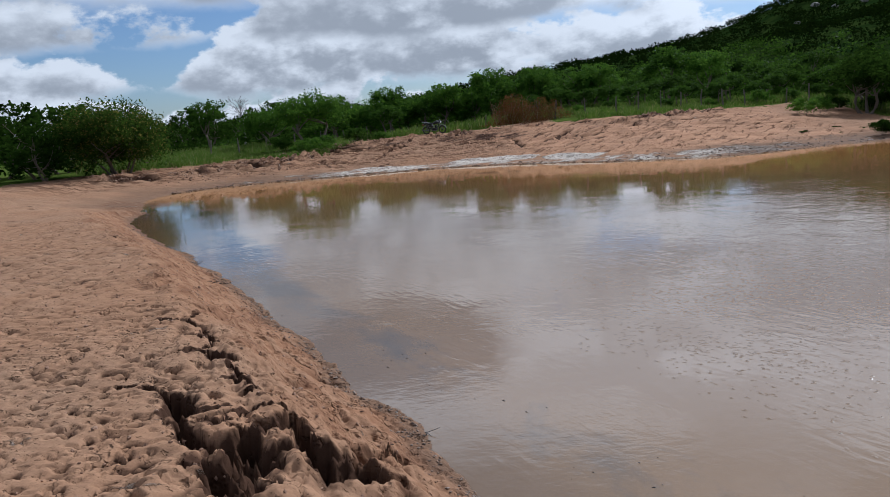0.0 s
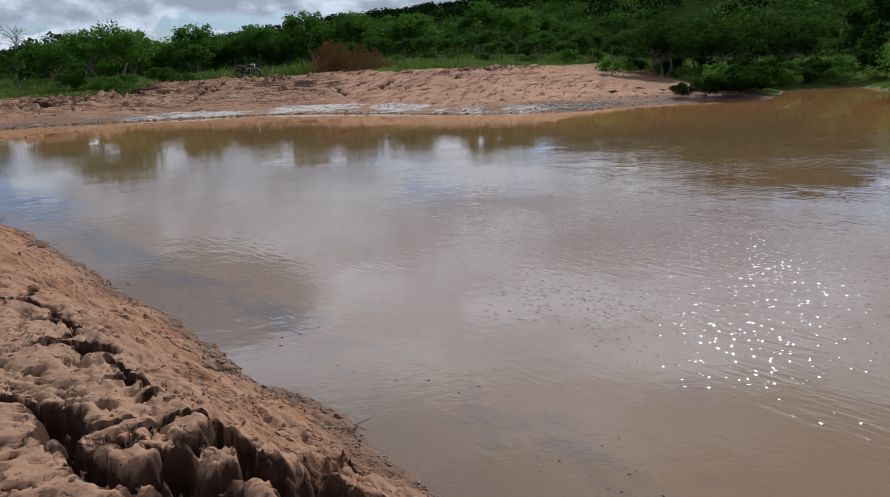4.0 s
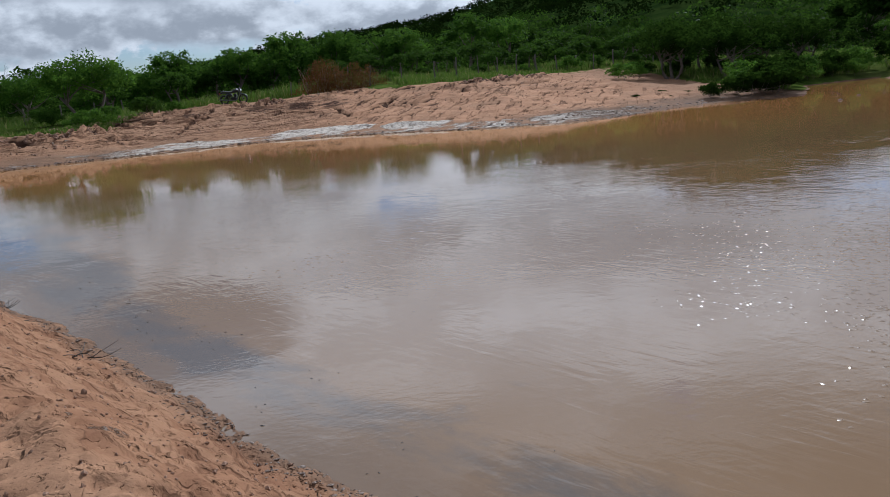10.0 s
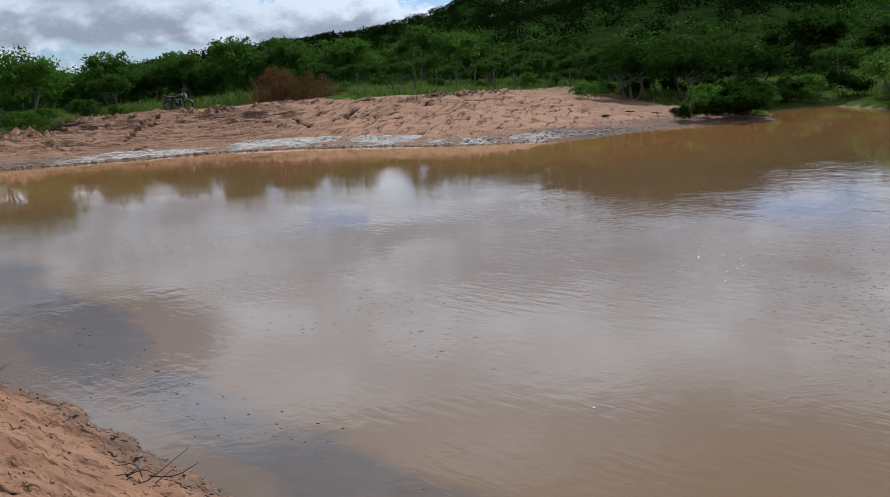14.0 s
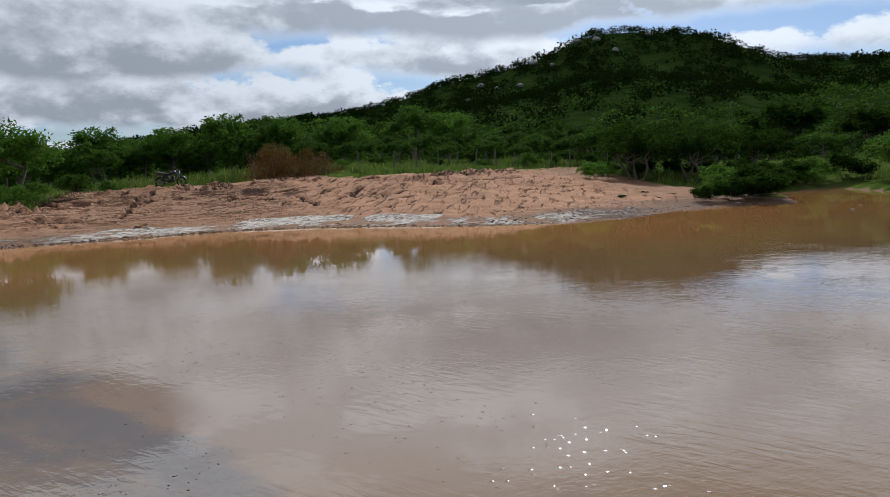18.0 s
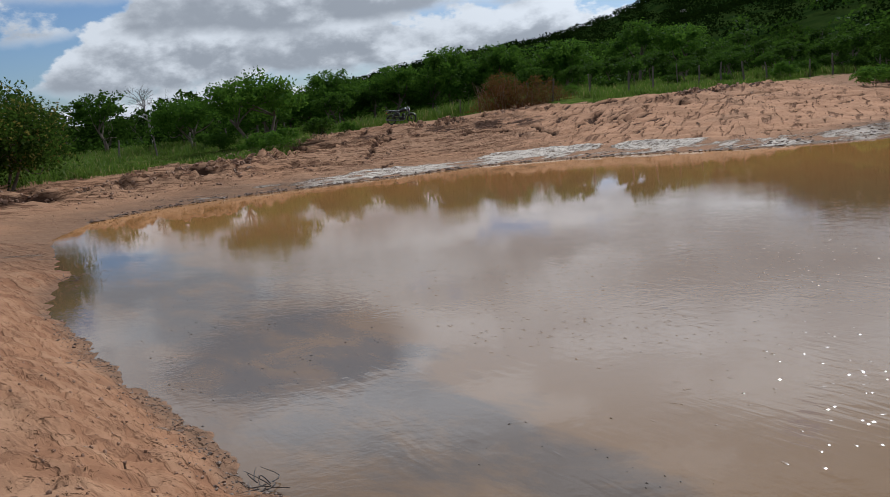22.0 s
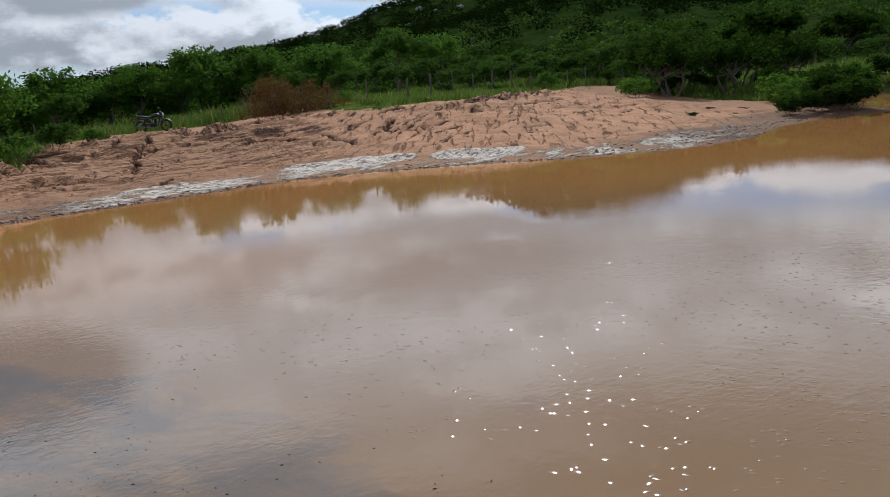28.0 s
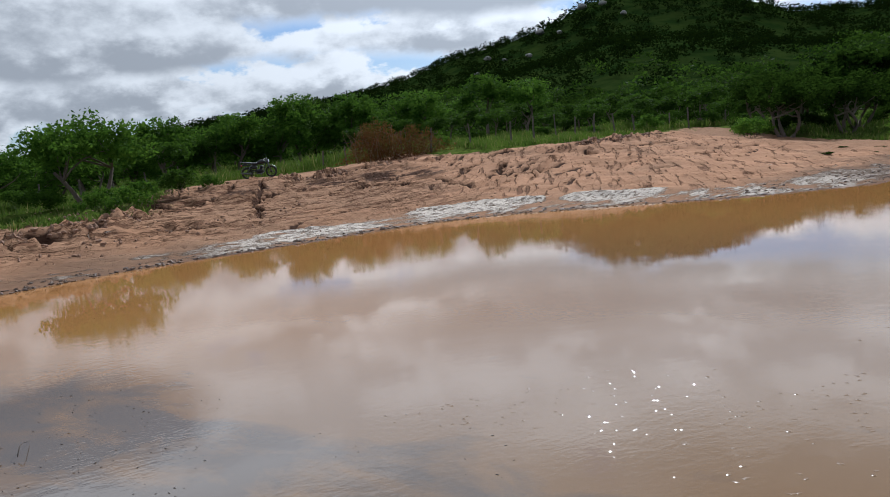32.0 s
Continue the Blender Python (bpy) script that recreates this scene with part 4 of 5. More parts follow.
def floating_litter():
    """Flecks of leaf and twig drifting in a band off the near shore."""
    rng = np.random.default_rng(19)
    x, y = rng.uniform(-13, 2.5, 60000), rng.uniform(3.5, 24, 60000)
    band = litter_strip(x, y) * smooth(-0.10, 0.22, fbm(x * 1.4, y * 1.4, 3, 171) + 0.05)
    keep = rng.uniform(0, 1, len(x)) < 0.22 * band
    x, y = x[keep], y[keep]
    n = len(x)
    l, turn = rng.uniform(0.004, 0.011, n) * rng.choice((1, 1, 1.6), n), rng.normal(size=n) * 0.6 - 0.5
    ring = np.array([(-1, 0, 0), (-0.3, -0.4, 0), (0.6, -0.3, 0), (1, 0.1, 0), (0.2, 0.45, 0), (0, 0, 0.3)])
    c, s = np.cos(turn)[:, None], np.sin(turn)[:, None]
    ox, oy = ring[None, :, 0] * l[:, None], ring[None, :, 1] * l[:, None] * rng.uniform(0.5, 1.1, n)[:, None]
    v = np.stack([x[:, None] + ox * c - oy * s, y[:, None] + ox * s + oy * c, ring[None, :, 2] * l[:, None] + 0.0015], -1).reshape(-1, 3)
    tri = np.array([(k, (k + 1) % 5, 5) for k in range(5)])
    f = (np.arange(n)[:, None, None] * 6 + tri[None]).reshape(-1, 3)
    tagged(new("floating_litter", mesh_from("floating_litter", v, f, LITTER)), "dark flecks of leaf litter floating near the bank", "litter", kind="stuff")


floating_litter()


# ---- trees and bushes ----
def tree_template(name, label, category, seed, height, width, leaf, lobes, leaves, stems=1, trunk_r=0.09, bare=0.3, material=None, leaf_len=0.16, flat=1.0, bush=False, low=0.55):
    """A tree under an Empty at its foot: trunk, limbs and a crown of single leaves on many clumps."""
    rng = np.random.default_rng(seed)
    root = new(name)
    root.empty_display_size = 0.2
    lobe_c, lobe_r = [], []
    for i in range(lobes):
        a = i * 2.4 + rng.uniform(-0.5, 0.5)
        rad = width * 0.5 * (0.18 + 0.62 * math.sqrt((i + 0.3) / lobes)) * rng.uniform(0.75, 1.1)
        top = 1 - 0.55 * (rad / (width * 0.5)) ** 2
        zc = height * (bare + (0.86 - bare) * top * rng.uniform(low, 1.0))
        lobe_c.append((rad * math.cos(a), rad * math.sin(a), zc))
        lobe_r.append(width * rng.uniform(0.12, 0.24))
    lobe_c, lobe_r = np.array(lobe_c), np.array(lobe_r)
    clumps = max(30, leaves // 22)
    pick = rng.choice(lobes, clumps, p=lobe_r**2 / (lobe_r**2).sum())
    dirs = rng.normal(size=(clumps, 3))
    dirs /= np.linalg.norm(dirs, axis=1, keepdims=True)
    cc = lobe_c[pick] + dirs * (lobe_r[pick] * rng.uniform(0.35, 1.04, clumps) ** 0.7)[:, None] * (1, 1, 0.72 * flat)
    if bush:
        cc[:, 2] = np.abs(cc[:, 2] - 0.05) + 0.05
    per = leaves // clumps
    pos = np.repeat(cc, per, 0) + rng.normal(size=(clumps * per, 3)) * (width * 0.030 + 0.045) * (1, 1, 0.6)
    pos[:, 2] = np.maximum(pos[:, 2], 0.04)
    v, f = leaf_arrays(pos, leaf_len * rng.uniform(0.6, 1.35, len(pos)), rng, 0.5, 0.25)
    part("crown", mesh_from("crown", v, f, leaf), leaf, root)
    for s in range(stems):
        a = s * 2 * math.pi / max(1, stems) + rng.uniform(-0.6, 0.6)
        lean = (0.0 if stems == 1 else 0.22) * width
        topz = height * (bare + 0.12)
        base = np.array([0.05 * math.cos(a) * stems, 0.05 * math.sin(a) * stems, -0.25])
        end = np.array([lean * math.cos(a) + rng.normal() * 0.06 * width, lean * math.sin(a) + rng.normal() * 0.06 * width, topz])
        t = np.linspace(0, 1, 6)[:, None]
        pts = base + (end - base) * t + np.sin(t * 3.1) * rng.normal(size=3) * 0.05 * height * (1, 1, 0)
        r = trunk_r * np.linspace(1.25, 0.62, 6) / math.sqrt(stems)
        part("trunk", joined("trunk", [tube_arrays(pts, r, 7)], BARK), BARK, root)
        mine = [i for i in range(lobes) if i % stems == s][:4]
        for i in mine:
            t = np.linspace(0, 1, 5)[:, None]
            lp = pts[-1 - (i % 2)] * (1 - t) + lobe_c[i] * t + np.sin(t * 3.1) * rng.normal(size=3) * 0.05 * width
            part("limb", joined("limb", [tube_arrays(lp, r[-1] * np.linspace(0.8, 0.2, 5), 5)], BARK), BARK, root)
    return tagged(root, label, category)


TEMPLATES = {
    "round": tree_template("rounded_tree", "dense rounded many-stemmed tree with yellowing leaves at the pond's end", "tree", 1, 3.9, 5.8, LEAF_YELLOW, 34, 30000, stems=7, trunk_r=0.15, bare=0.15, leaf_len=0.13, low=0.12),
    "small": tree_template("small_tree", "small green tree with a bare lower trunk in grass", "tree", 2, 3.0, 3.0, LEAF, 9, 3000, trunk_r=0.07, bare=0.40, leaf_len=0.16),
    "spread": tree_template("spreading_tree", "low spreading green tree with a dark crooked trunk", "tree", 3, 3.4, 4.4, LEAF_LIGHT, 12, 6800, stems=2, trunk_r=0.13, bare=0.28, leaf_len=0.165),
    "tall": tree_template("leafy_tree", "tall leafy green tree in the thicket", "tree", 4, 5.2, 4.6, LEAF, 15, 2300, trunk_r=0.13, bare=0.2, leaf_len=0.28),
    "thick": tree_template("thicket_tree", "dense green tree of the thicket behind the bank", "tree", 5, 4.2, 4.8, LEAF, 16, 1800, stems=2, trunk_r=0.12, bare=0.12, leaf_len=0.29, low=0.2),
    "thick2": tree_template("thicket_tree", "dense dark green tree of the thicket", "tree", 6, 4.6, 5.4, LEAF_DARK, 17, 1800, stems=2, trunk_r=0.12, bare=0.10, leaf_len=0.30, low=0.2),
    "bigleaf": tree_template("leafy_tree", "light green leafy tree standing above the scrub", "tree", 14, 5.2, 4.6, LEAF_LIGHT, 13, 3800, trunk_r=0.13, bare=0.2, leaf_len=0.24),
    "midleaf": tree_template("leafy_tree", "mid-green bushy tree behind the grass", "tree", 15, 4.4, 4.8, LEAF_LIGHT, 14, 3600, stems=2, trunk_r=0.12, bare=0.16, leaf_len=0.23, low=0.2),
    # dark leaves stand in for the shaded side of these crowns
    "tip": tree_template("crooked_tree", "low dark crooked tree on the land's tip", "tree", 16, 3.4, 4.6, LEAF_DARK, 13, 4200, stems=3, trunk_r=0.17, bare=0.30, leaf_len=0.20),
    "umbrella": tree_template("flat_topped_tree", "small flat-topped tree standing in a green meadow", "tree", 7, 2.8, 5.2, LEAF, 10, 2000, trunk_r=0.1, bare=0.55, leaf_len=0.22, flat=0.5),
    "shadow": tree_template("large_dark_tree", "large dark broad-crowned tree on the lower hillside", "tree", 8, 8.5, 12.0, LEAF_DARK, 18, 4200, stems=2, trunk_r=0.3, bare=0.14, leaf_len=0.7),
    "shrub": tree_template("shrub", "bushy green shrub at the edge of the bank", "shrub", 9, 1.5, 2.0, LEAF, 8, 2300, stems=3, trunk_r=0.03, bare=0.10, leaf_len=0.12, bush=True),
    "shrub2": tree_template("shrub", "light green leafy shrub", "shrub", 10, 1.3, 1.9, LEAF_LIGHT, 8, 2200, stems=3, trunk_r=0.03, bare=0.08, leaf_len=0.12, bush=True),
    "darkshrub": tree_template("shrub", "dark green shrub hanging over the muddy shore", "shrub", 17, 1.6, 2.1, LEAF_DARK, 9, 2600, stems=3, trunk_r=0.03, bare=0.08, leaf_len=0.14, bush=True, low=0.3),
    "reedy": tree_template("waterside_bush", "bright green bush hanging over the water's edge", "bush", 11, 3.0, 4.4, LEAF_LIGHT, 13, 7500, stems=4, trunk_r=0.08, bare=0.08, leaf_len=0.16, bush=True),
}


GROUPS = {"thick": "trees of the thicket", "thick2": "trees of the thicket", "tall": "trees of the thicket", "bigleaf": "leafy trees behind the bank",
          "midleaf": "leafy trees behind the bank", "small": "small trees behind the bank", "spread": "spreading trees on the bank", "tip": "dark trees on the land's tip", "shrub": "shrubs along the bank",
          "shrub2": "shrubs along the bank", "darkshrub": "dark shrubs along the shore", "reedy": "bushes along the east shore", "umbrella": "flat-topped trees in the meadow", "shadow": "large trees on the hillside"}


def plant(kind, x, y, scale=1.0, tall=1.0, turn=None, first={}):
    ob = TEMPLATES[kind]
    z = ground_at(x, y) - 0.03
    turn = (x * 37.7 + y * 91.3) % 360 if turn is None else turn
    m = pose(x, y, z, 0, 0, turn)
    if kind not in first:
        first[kind] = True
        ob.matrix_basis = m
        got = ob
    else:
        got = copy_thing(ob, m)
    got.scale = (scale, scale, scale * tall)
    if kind in GROUPS:
        got["group"] = GROUPS[kind]
    return got


# the pond's end and the bank
plant("round", -18.9, 36.0, 0.97, 1.1)
for x, y, s in ((-22.6, 35.2, 0.95), (-25.4, 36.5, 1.05), (-28.5, 36.0, 0.9), (-24.0, 39.5, 1.0), (-21.2, 33.6, 0.72)):
    plant("thick2", x, y, s * 0.95)
plant("spread", -12.4, 49.0, 1.05, 1.15)
for x, y, s, k in ((-11.6, 44.2, 0.8, "shrub2"), (-10.4, 43.4, 0.9, "shrub2"), (-8.8, 46.2, 0.9, "shrub"),
                   (-13.6, 46.4, 0.8, "shrub"), (-7.6, 48.5, 0.55, "shrub2"), (-15.4, 51.5, 0.8, "shrub")):
    plant(k, x, y, s)
for x, y, s in ((-9.4, 63.0, 1.0), (-12.8, 58.0, 0.85), (-6.4, 66.5, 1.05), (-14.5, 66.0, 1.1), (-3.5, 70.0, 1.1)):
    plant("small", x, y, s)
plant("spread", -17.2, 56.0, 1.0)
plant("thick2", -19.5, 62.0, 1.0)
# behind the fence
plant("bigleaf", 16.4, 74.7, 1.15)
plant("bigleaf", 19.4, 72.6, 1.0)
for x, y, s in ((12.0, 62.5, 0.8), (14.8, 60.5, 0.7), (17.6, 59.5, 0.85), (20.4, 58.5, 0.75), (9.2, 64.0, 0.8), (24.6, 57.0, 1.05), (22.2, 61.0, 0.9)):
    plant("small", x, y, s)
for x, y, s, k in ((6.8, 60.4, 0.7, "small"), (10.6, 59.6, 0.75, "small"), (13.4, 57.8, 0.6, "small"), (16.2, 57.0, 0.7, "small"), (18.9, 56.8, 0.62, "small"), (11.4, 66.0, 0.9, "small"),
                   (14.2, 65.4, 0.95, "small"), (19.0, 63.4, 0.9, "small"), (22.6, 64.8, 1.0, "small"), (25.8, 61.6, 0.95, "small"), (5.2, 63.4, 0.8, "small"), (28.4, 59.2, 0.9, "small"), (2.6, 62.8, 0.75, "small"),
                   (8.4, 57.4, 0.6, "shrub"), (12.2, 56.2, 0.55, "shrub"), (20.8, 55.8, 0.75, "shrub"), (23.2, 54.6, 0.8, "shrub"), (6.0, 57.0, 0.6, "shrub2"), (15.0, 55.0, 0.5, "shrub2"), (18.0, 53.6, 0.9, "shrub2"), (26.4, 54.4, 0.8, "shrub"), (17.0, 62.4, 0.9, "shrub"), (21.4, 59.2, 0.9, "shrub2"), (24.4, 60.0, 0.9, "shrub")):
    plant(k, x, y, s)
for x, y, s in ((14.6, 37.4, 0.30), (16.6, 38.6, 0.34), (15.8, 36.4, 0.24), (17.4, 37.4, 0.36)):
    plant("darkshrub", x, y, s * 0.7, 0.4)
# the trees by the land's tip
plant("tip", 22.0, 47.0, 1.0, 1.0, 20)
plant("tip", 25.6, 46.4, 0.95, 1.0, 140)
plant("tip", 28.6, 48.4, 0.9, 1.05, 250)
# trees and dark shrubs added where the grass only lies in shade
plant("tip", 24.0, 50.4, 1.0, 1.0, 80)
plant("tip", 27.2, 51.6, 1.05, 1.0, 200)
plant("tip", 31.0, 47.0, 0.95, 1.0, 310)
for x, y, s in ((20.8, 48.6, 0.8), (23.4, 48.6, 0.9), (26.6, 49.4, 0.9), (29.6, 50.6, 1.0), (31.8, 49.4, 1.0)):
    plant("darkshrub", x, y, s)
for x, y, s, k in ((17.4, 44.6, 0.85, "shrub2"), (18.6, 45.6, 0.9, "shrub2"), (18.2, 34.2, 0.85, "darkshrub"), (19.2, 33.8, 1.0, "darkshrub"), (20.2, 34.6, 1.1, "darkshrub"), (21.4, 36.2, 1.2, "darkshrub"),
                   (22.8, 38.0, 1.25, "darkshrub"), (24.4, 40.4, 1.3, "darkshrub"), (25.6, 42.0, 1.2, "darkshrub"), (17.0, 34.6, 0.6, "darkshrub"), (22.0, 39.5, 1.2, "shrub2"), (27.6, 42.6, 1.0, "shrub2"), (20.6, 37.4, 1.0, "shrub2"), (29.8, 43.0, 1.1, "darkshrub"), (32.2, 43.4, 1.2, "shrub2"), (34.0, 42.4, 1.3, "darkshrub"), (23.4, 40.2, 0.9, "darkshrub"), (27.0, 41.2, 0.8, "shrub2"), (28.6, 41.6, 0.7, "darkshrub"), (30.6, 42.0, 0.8, "shrub2")):
    plant(k, x, y, s)
for x, y, s in ((25.6, 28.4, 0.95), (27.2, 30.6, 1.05), (29.4, 33.2, 1.1), (31.6, 36.2, 1.1), (28.6, 28.6, 1.1), (25.2, 24.6, 1.05), (32.4, 32.4, 1.1), (34.6, 39.4, 1.0), (24.6, 20.8, 0.9)):
    plant("reedy", x, y, s)
plant("umbrella", 59.0, 68.0, 1.1)
plant("umbrella", 50.5, 70.5, 0.8)
plant("umbrella", 66.0, 66.0, 0.9)
plant("shadow", 74.0, 88.0, 1.0)
plant("shadow", 84.0, 84.0, 0.8)

row = np.random.default_rng(20)
for i in range(18):
    plant(("midleaf", "bigleaf", "midleaf")[i % 3], -16 + i * 1.55 + row.uniform(-0.6, 0.6), 68.0 + 0.15 * i + row.uniform(-1.6, 1.6), row.uniform(0.86, 1.14), 0.98, row.uniform(0, 360))

# the thicket between the fence and the hill
pool = np.random.default_rng(21)
spots = []
while len(spots) < 215:
    a, r = radians(pool.uniform(-38, 68)), pool.uniform(58, 135)
    x, y = -5 + r * math.sin(a), 10 + r * math.cos(a)
    deg = math.degrees(a)
    if r < 70 and deg > 12 or 38 < deg < 60 and r < 92 or r < 62 and deg > -12:
        continue
    if all((x - p) ** 2 + (y - q) ** 2 > 8.5 for p, q in spots):
        spots.append((x, y))
for i, (x, y) in enumerate(spots):
    dark = math.degrees(math.atan2(x + 5, y - 10)) > 22
    plant(("thick", "thick2", "tall", "thick")[(1 if pool.uniform() < 0.8 else 2) if dark else int(pool.choice((0, 1, 1, 1, 2, 3)))], x, y, pool.uniform(0.7, 1.1), pool.uniform(0.85, 1.1), pool.uniform(0, 360))


def far_woods():
    """The scrub that covers the hill, too much to count."""
    rng = np.random.default_rng(33)
    n = 4800
    a, r = np.radians(rng.uniform(-42, 72, n)), 125 + 470 * rng.uniform(0, 1, n) ** 0.8
    x, y = -5 + r * np.sin(a), 10 + r * np.cos(a)
    d = shore_distance(x, y)
    z = base_height(x, y, d) + 1.6 * fbm(x * 0.02, y * 0.02, 4, 111)
    size = rng.uniform(1.4, 3.2, n) * (0.75 + r / 400)
    per = 48
    dirs = rng.normal(size=(n, per, 3))
    dirs /= np.linalg.norm(dirs, axis=2, keepdims=True)
    dirs[..., 2] = np.abs(dirs[..., 2]) * 0.95
    pos = np.stack([x, y, z], -1)[:, None] + dirs * (size[:, None] * rng.uniform(0.55, 1.05, (n, per)))[..., None] * (1, 1, 0.85) + (0, 0, 0.3)
    v, f = leaf_arrays(pos.reshape(-1, 3), (size[:, None] * rng.uniform(0.20, 0.36, (n, per))).ravel(), rng, 0.6, 0.1)
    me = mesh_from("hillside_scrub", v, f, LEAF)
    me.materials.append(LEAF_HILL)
    me.materials.append(LEAF_CLOUD_SHADE)
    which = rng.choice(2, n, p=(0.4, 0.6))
    # clumps high on the hill take the painted cloud shadow
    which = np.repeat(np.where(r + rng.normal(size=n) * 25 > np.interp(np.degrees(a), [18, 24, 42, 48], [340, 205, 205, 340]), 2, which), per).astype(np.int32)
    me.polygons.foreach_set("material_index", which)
    return tagged(new("hillside_scrub", me), "dense green scrub covering the far hill", "woods", kind="stuff")


far_woods()


def undergrowth():
    """Low scrub that fills the ground below the thicket."""
    rng = np.random.default_rng(35)
    n, per = 2600, 32
    a, r = np.radians(rng.uniform(-40, 68, n)), rng.uniform(60, 140, n)
    deg = np.degrees(a)
    keep = ~(((deg > 38) & (deg < 60) & (r < 92)) | ((r < 68) & (deg > 12)))
    a, r = a[keep], r[keep]
    n = len(a)
    x, y = -5 + r * np.sin(a), 10 + r * np.cos(a)
    z = base_height(x, y, shore_distance(x, y)) + smooth(60, 110, np.hypot(x, y)) * 1.6 * fbm(x * 0.02, y * 0.02, 4, 111)
    size = rng.uniform(0.6, 1.5, n)
    dirs = rng.normal(size=(n, per, 3))
    dirs /= np.linalg.norm(dirs, axis=2, keepdims=True)
    dirs[..., 2] = np.abs(dirs[..., 2])
    pos = np.stack([x, y, z], -1)[:, None] + dirs * (size[:, None] * rng.uniform(0.4, 1.05, (n, per)))[..., None] * (1.3, 1.3, 1.0)
    v, f = leaf_arrays(pos.reshape(-1, 3), (0.2 + 0.22 * rng.uniform(0, 1, n * per)), rng, 0.6, 0.1)
    me = mesh_from("undergrowth", v, f, LEAF)
    me.materials.append(LEAF_DARK)
    me.polygons.foreach_set("material_index", np.repeat(rng.choice(2, n), per).astype(np.int32))
    tagged(new("undergrowth", me), "low tangled green undergrowth below the trees", "undergrowth", kind="stuff")


undergrowth()


def grass_tufts():
    rng = np.random.default_rng(44)
    spots = []
    for _ in range(16000):
        a = rng.uniform(-0.55, 0.95)
        r = 30 + 42 * rng.uniform(0, 1) ** 0.8
        spots.append((-5 + r * math.sin(a), 10 + r * math.cos(a)))
    x, y = np.array(spots).T
    d = shore_distance(x, y) + 2.0 * fbm(x * 0.35, y * 0.35, 3, 121)
    lim = np.where(x < -6, 7.2, 15.0)
    keep = ((d > lim) & (y > 24)) | ((x > 22) & (d > 1.2) & (rng.uniform(0, 1, len(x)) < 0.7))
    keep &= ~((x + 1.5 * fbm(x * 0.7, y * 0.7, 3, 127) > -9.5) & (x < 2.5) & (y + 1.2 * fbm(x * 0.8, y * 0.8, 3, 125) < 57.2))
    keep &= vnoise(x * 0.4, y * 0.4, 141) > -0.22
    keep &= ~((np.abs(x - 2.2) < 3.0) & (y < 54.3))
    x, y, d = x[keep], y[keep], d[keep]
    z = base_height(x, y, shore_distance(x, y))
    tall = 0.22 + 0.5 * np.clip(vnoise(x * 0.25, y * 0.25, 151) + 0.5, 0, 1) ** 1.5
    near_bike = np.exp(-(((x + 1.0) / 5.5) ** 2 + ((y - 59.5) / 2.2) ** 2))
    tall += 0.4 * near_bike
    tall *= np.where((x > -10) & (x < 3) & (y < 58), 0.6, 1.0)
    per = 11
    n = len(x)
    base = np.repeat(np.stack([x, y, z - 0.03], -1), per, 0) + rng.normal(size=(n * per, 3)) * (0.16, 0.16, 0)
    h = np.repeat(tall, per) * rng.uniform(0.5, 1.25, n * per)
    lean = rng.normal(size=(n * per, 2)) * 0.28 * h[:, None]
    side = rng.normal(size=(n * per, 3)) * (1, 1, 0)
    side /= np.linalg.norm(side, axis=1, keepdims=True)
    w = (0.012 + 0.018 * rng.uniform(0, 1, n * per))[:, None]
    mid = base + np.concatenate([lean * 0.35, h[:, None] * 0.6], 1)
    tip = base + np.concatenate([lean, h[:, None]], 1)
    v = np.stack([base, mid + side * w, tip, mid - side * w], 1).reshape(-1, 3)
    me = mesh_from("grass", v, np.arange(len(v)).reshape(-1, 4), GRASS)
    tagged(new("grass", me), "tall rough grass behind the clay bank", "grass", kind="stuff")


grass_tufts()


# ---- the dead brushwood heap ----
def brush_heap():
    rng = np.random.default_rng(55)
    root = new("brushwood_heap")
    z0 = ground_at(2.15, 53.4)
    root.location = (2.15, 53.4, z0)
    root.scale = (0.88, 1.0, 1.0)
    for k in range(70):
        cx, cy = rng.uniform(-2.5, 2.6), rng.uniform(-0.7, 0.7)
        top = (1.7 if cx < -0.3 else 1.1) + rng.uniform(-0.4, 0.4)
        ang = rng.uniform(0, 6.28)
        tip = np.array([cx + 0.9 * math.cos(ang), cy + 0.6 * math.sin(ang), max(0.25, top * 0.95)])
        t = np.linspace(0, 1, 5)[:, None]
        pts = np.array([cx, cy, -0.05]) * (1 - t) + tip * t + np.sin(t * 3.1) * rng.normal(size=3) * 0.15
        part("branch", joined("branch", [tube_arrays(pts, np.linspace(0.022, 0.006, 5), 5)], DEADWOOD), DEADWOOD, root)
    n = 9000
    hump = rng.uniform(0, 1, n) < 0.52
    x = np.where(hump, rng.normal(-1.3, 0.75, n), rng.normal(1.1, 1.15, n))
    y = rng.normal(size=n) * 0.5
    top = np.where(hump, 1.75 - 0.42 * (x + 1.3) ** 2, 1.35 - 0.17 * (x - 1.1) ** 2) + 1.1 * vnoise(x * 2.3, y * 2.3, 9)
    z = np.clip(top, 0.12, 2.4) * rng.uniform(0, 1, n) ** 0.95
    v, f = leaf_arrays(np.stack([x, y, z], -1), rng.uniform(0.08, 0.2, n), rng, 0.3, 0.5)
    part("dry_leaves", mesh_from("dry_leaves", v, f, LEAF_DEAD), LEAF_DEAD, root, "withered reddish brown leaves")
    return tagged(root, "heap of dead reddish brown brushwood on the bank", "brushwood")


brush_heap()



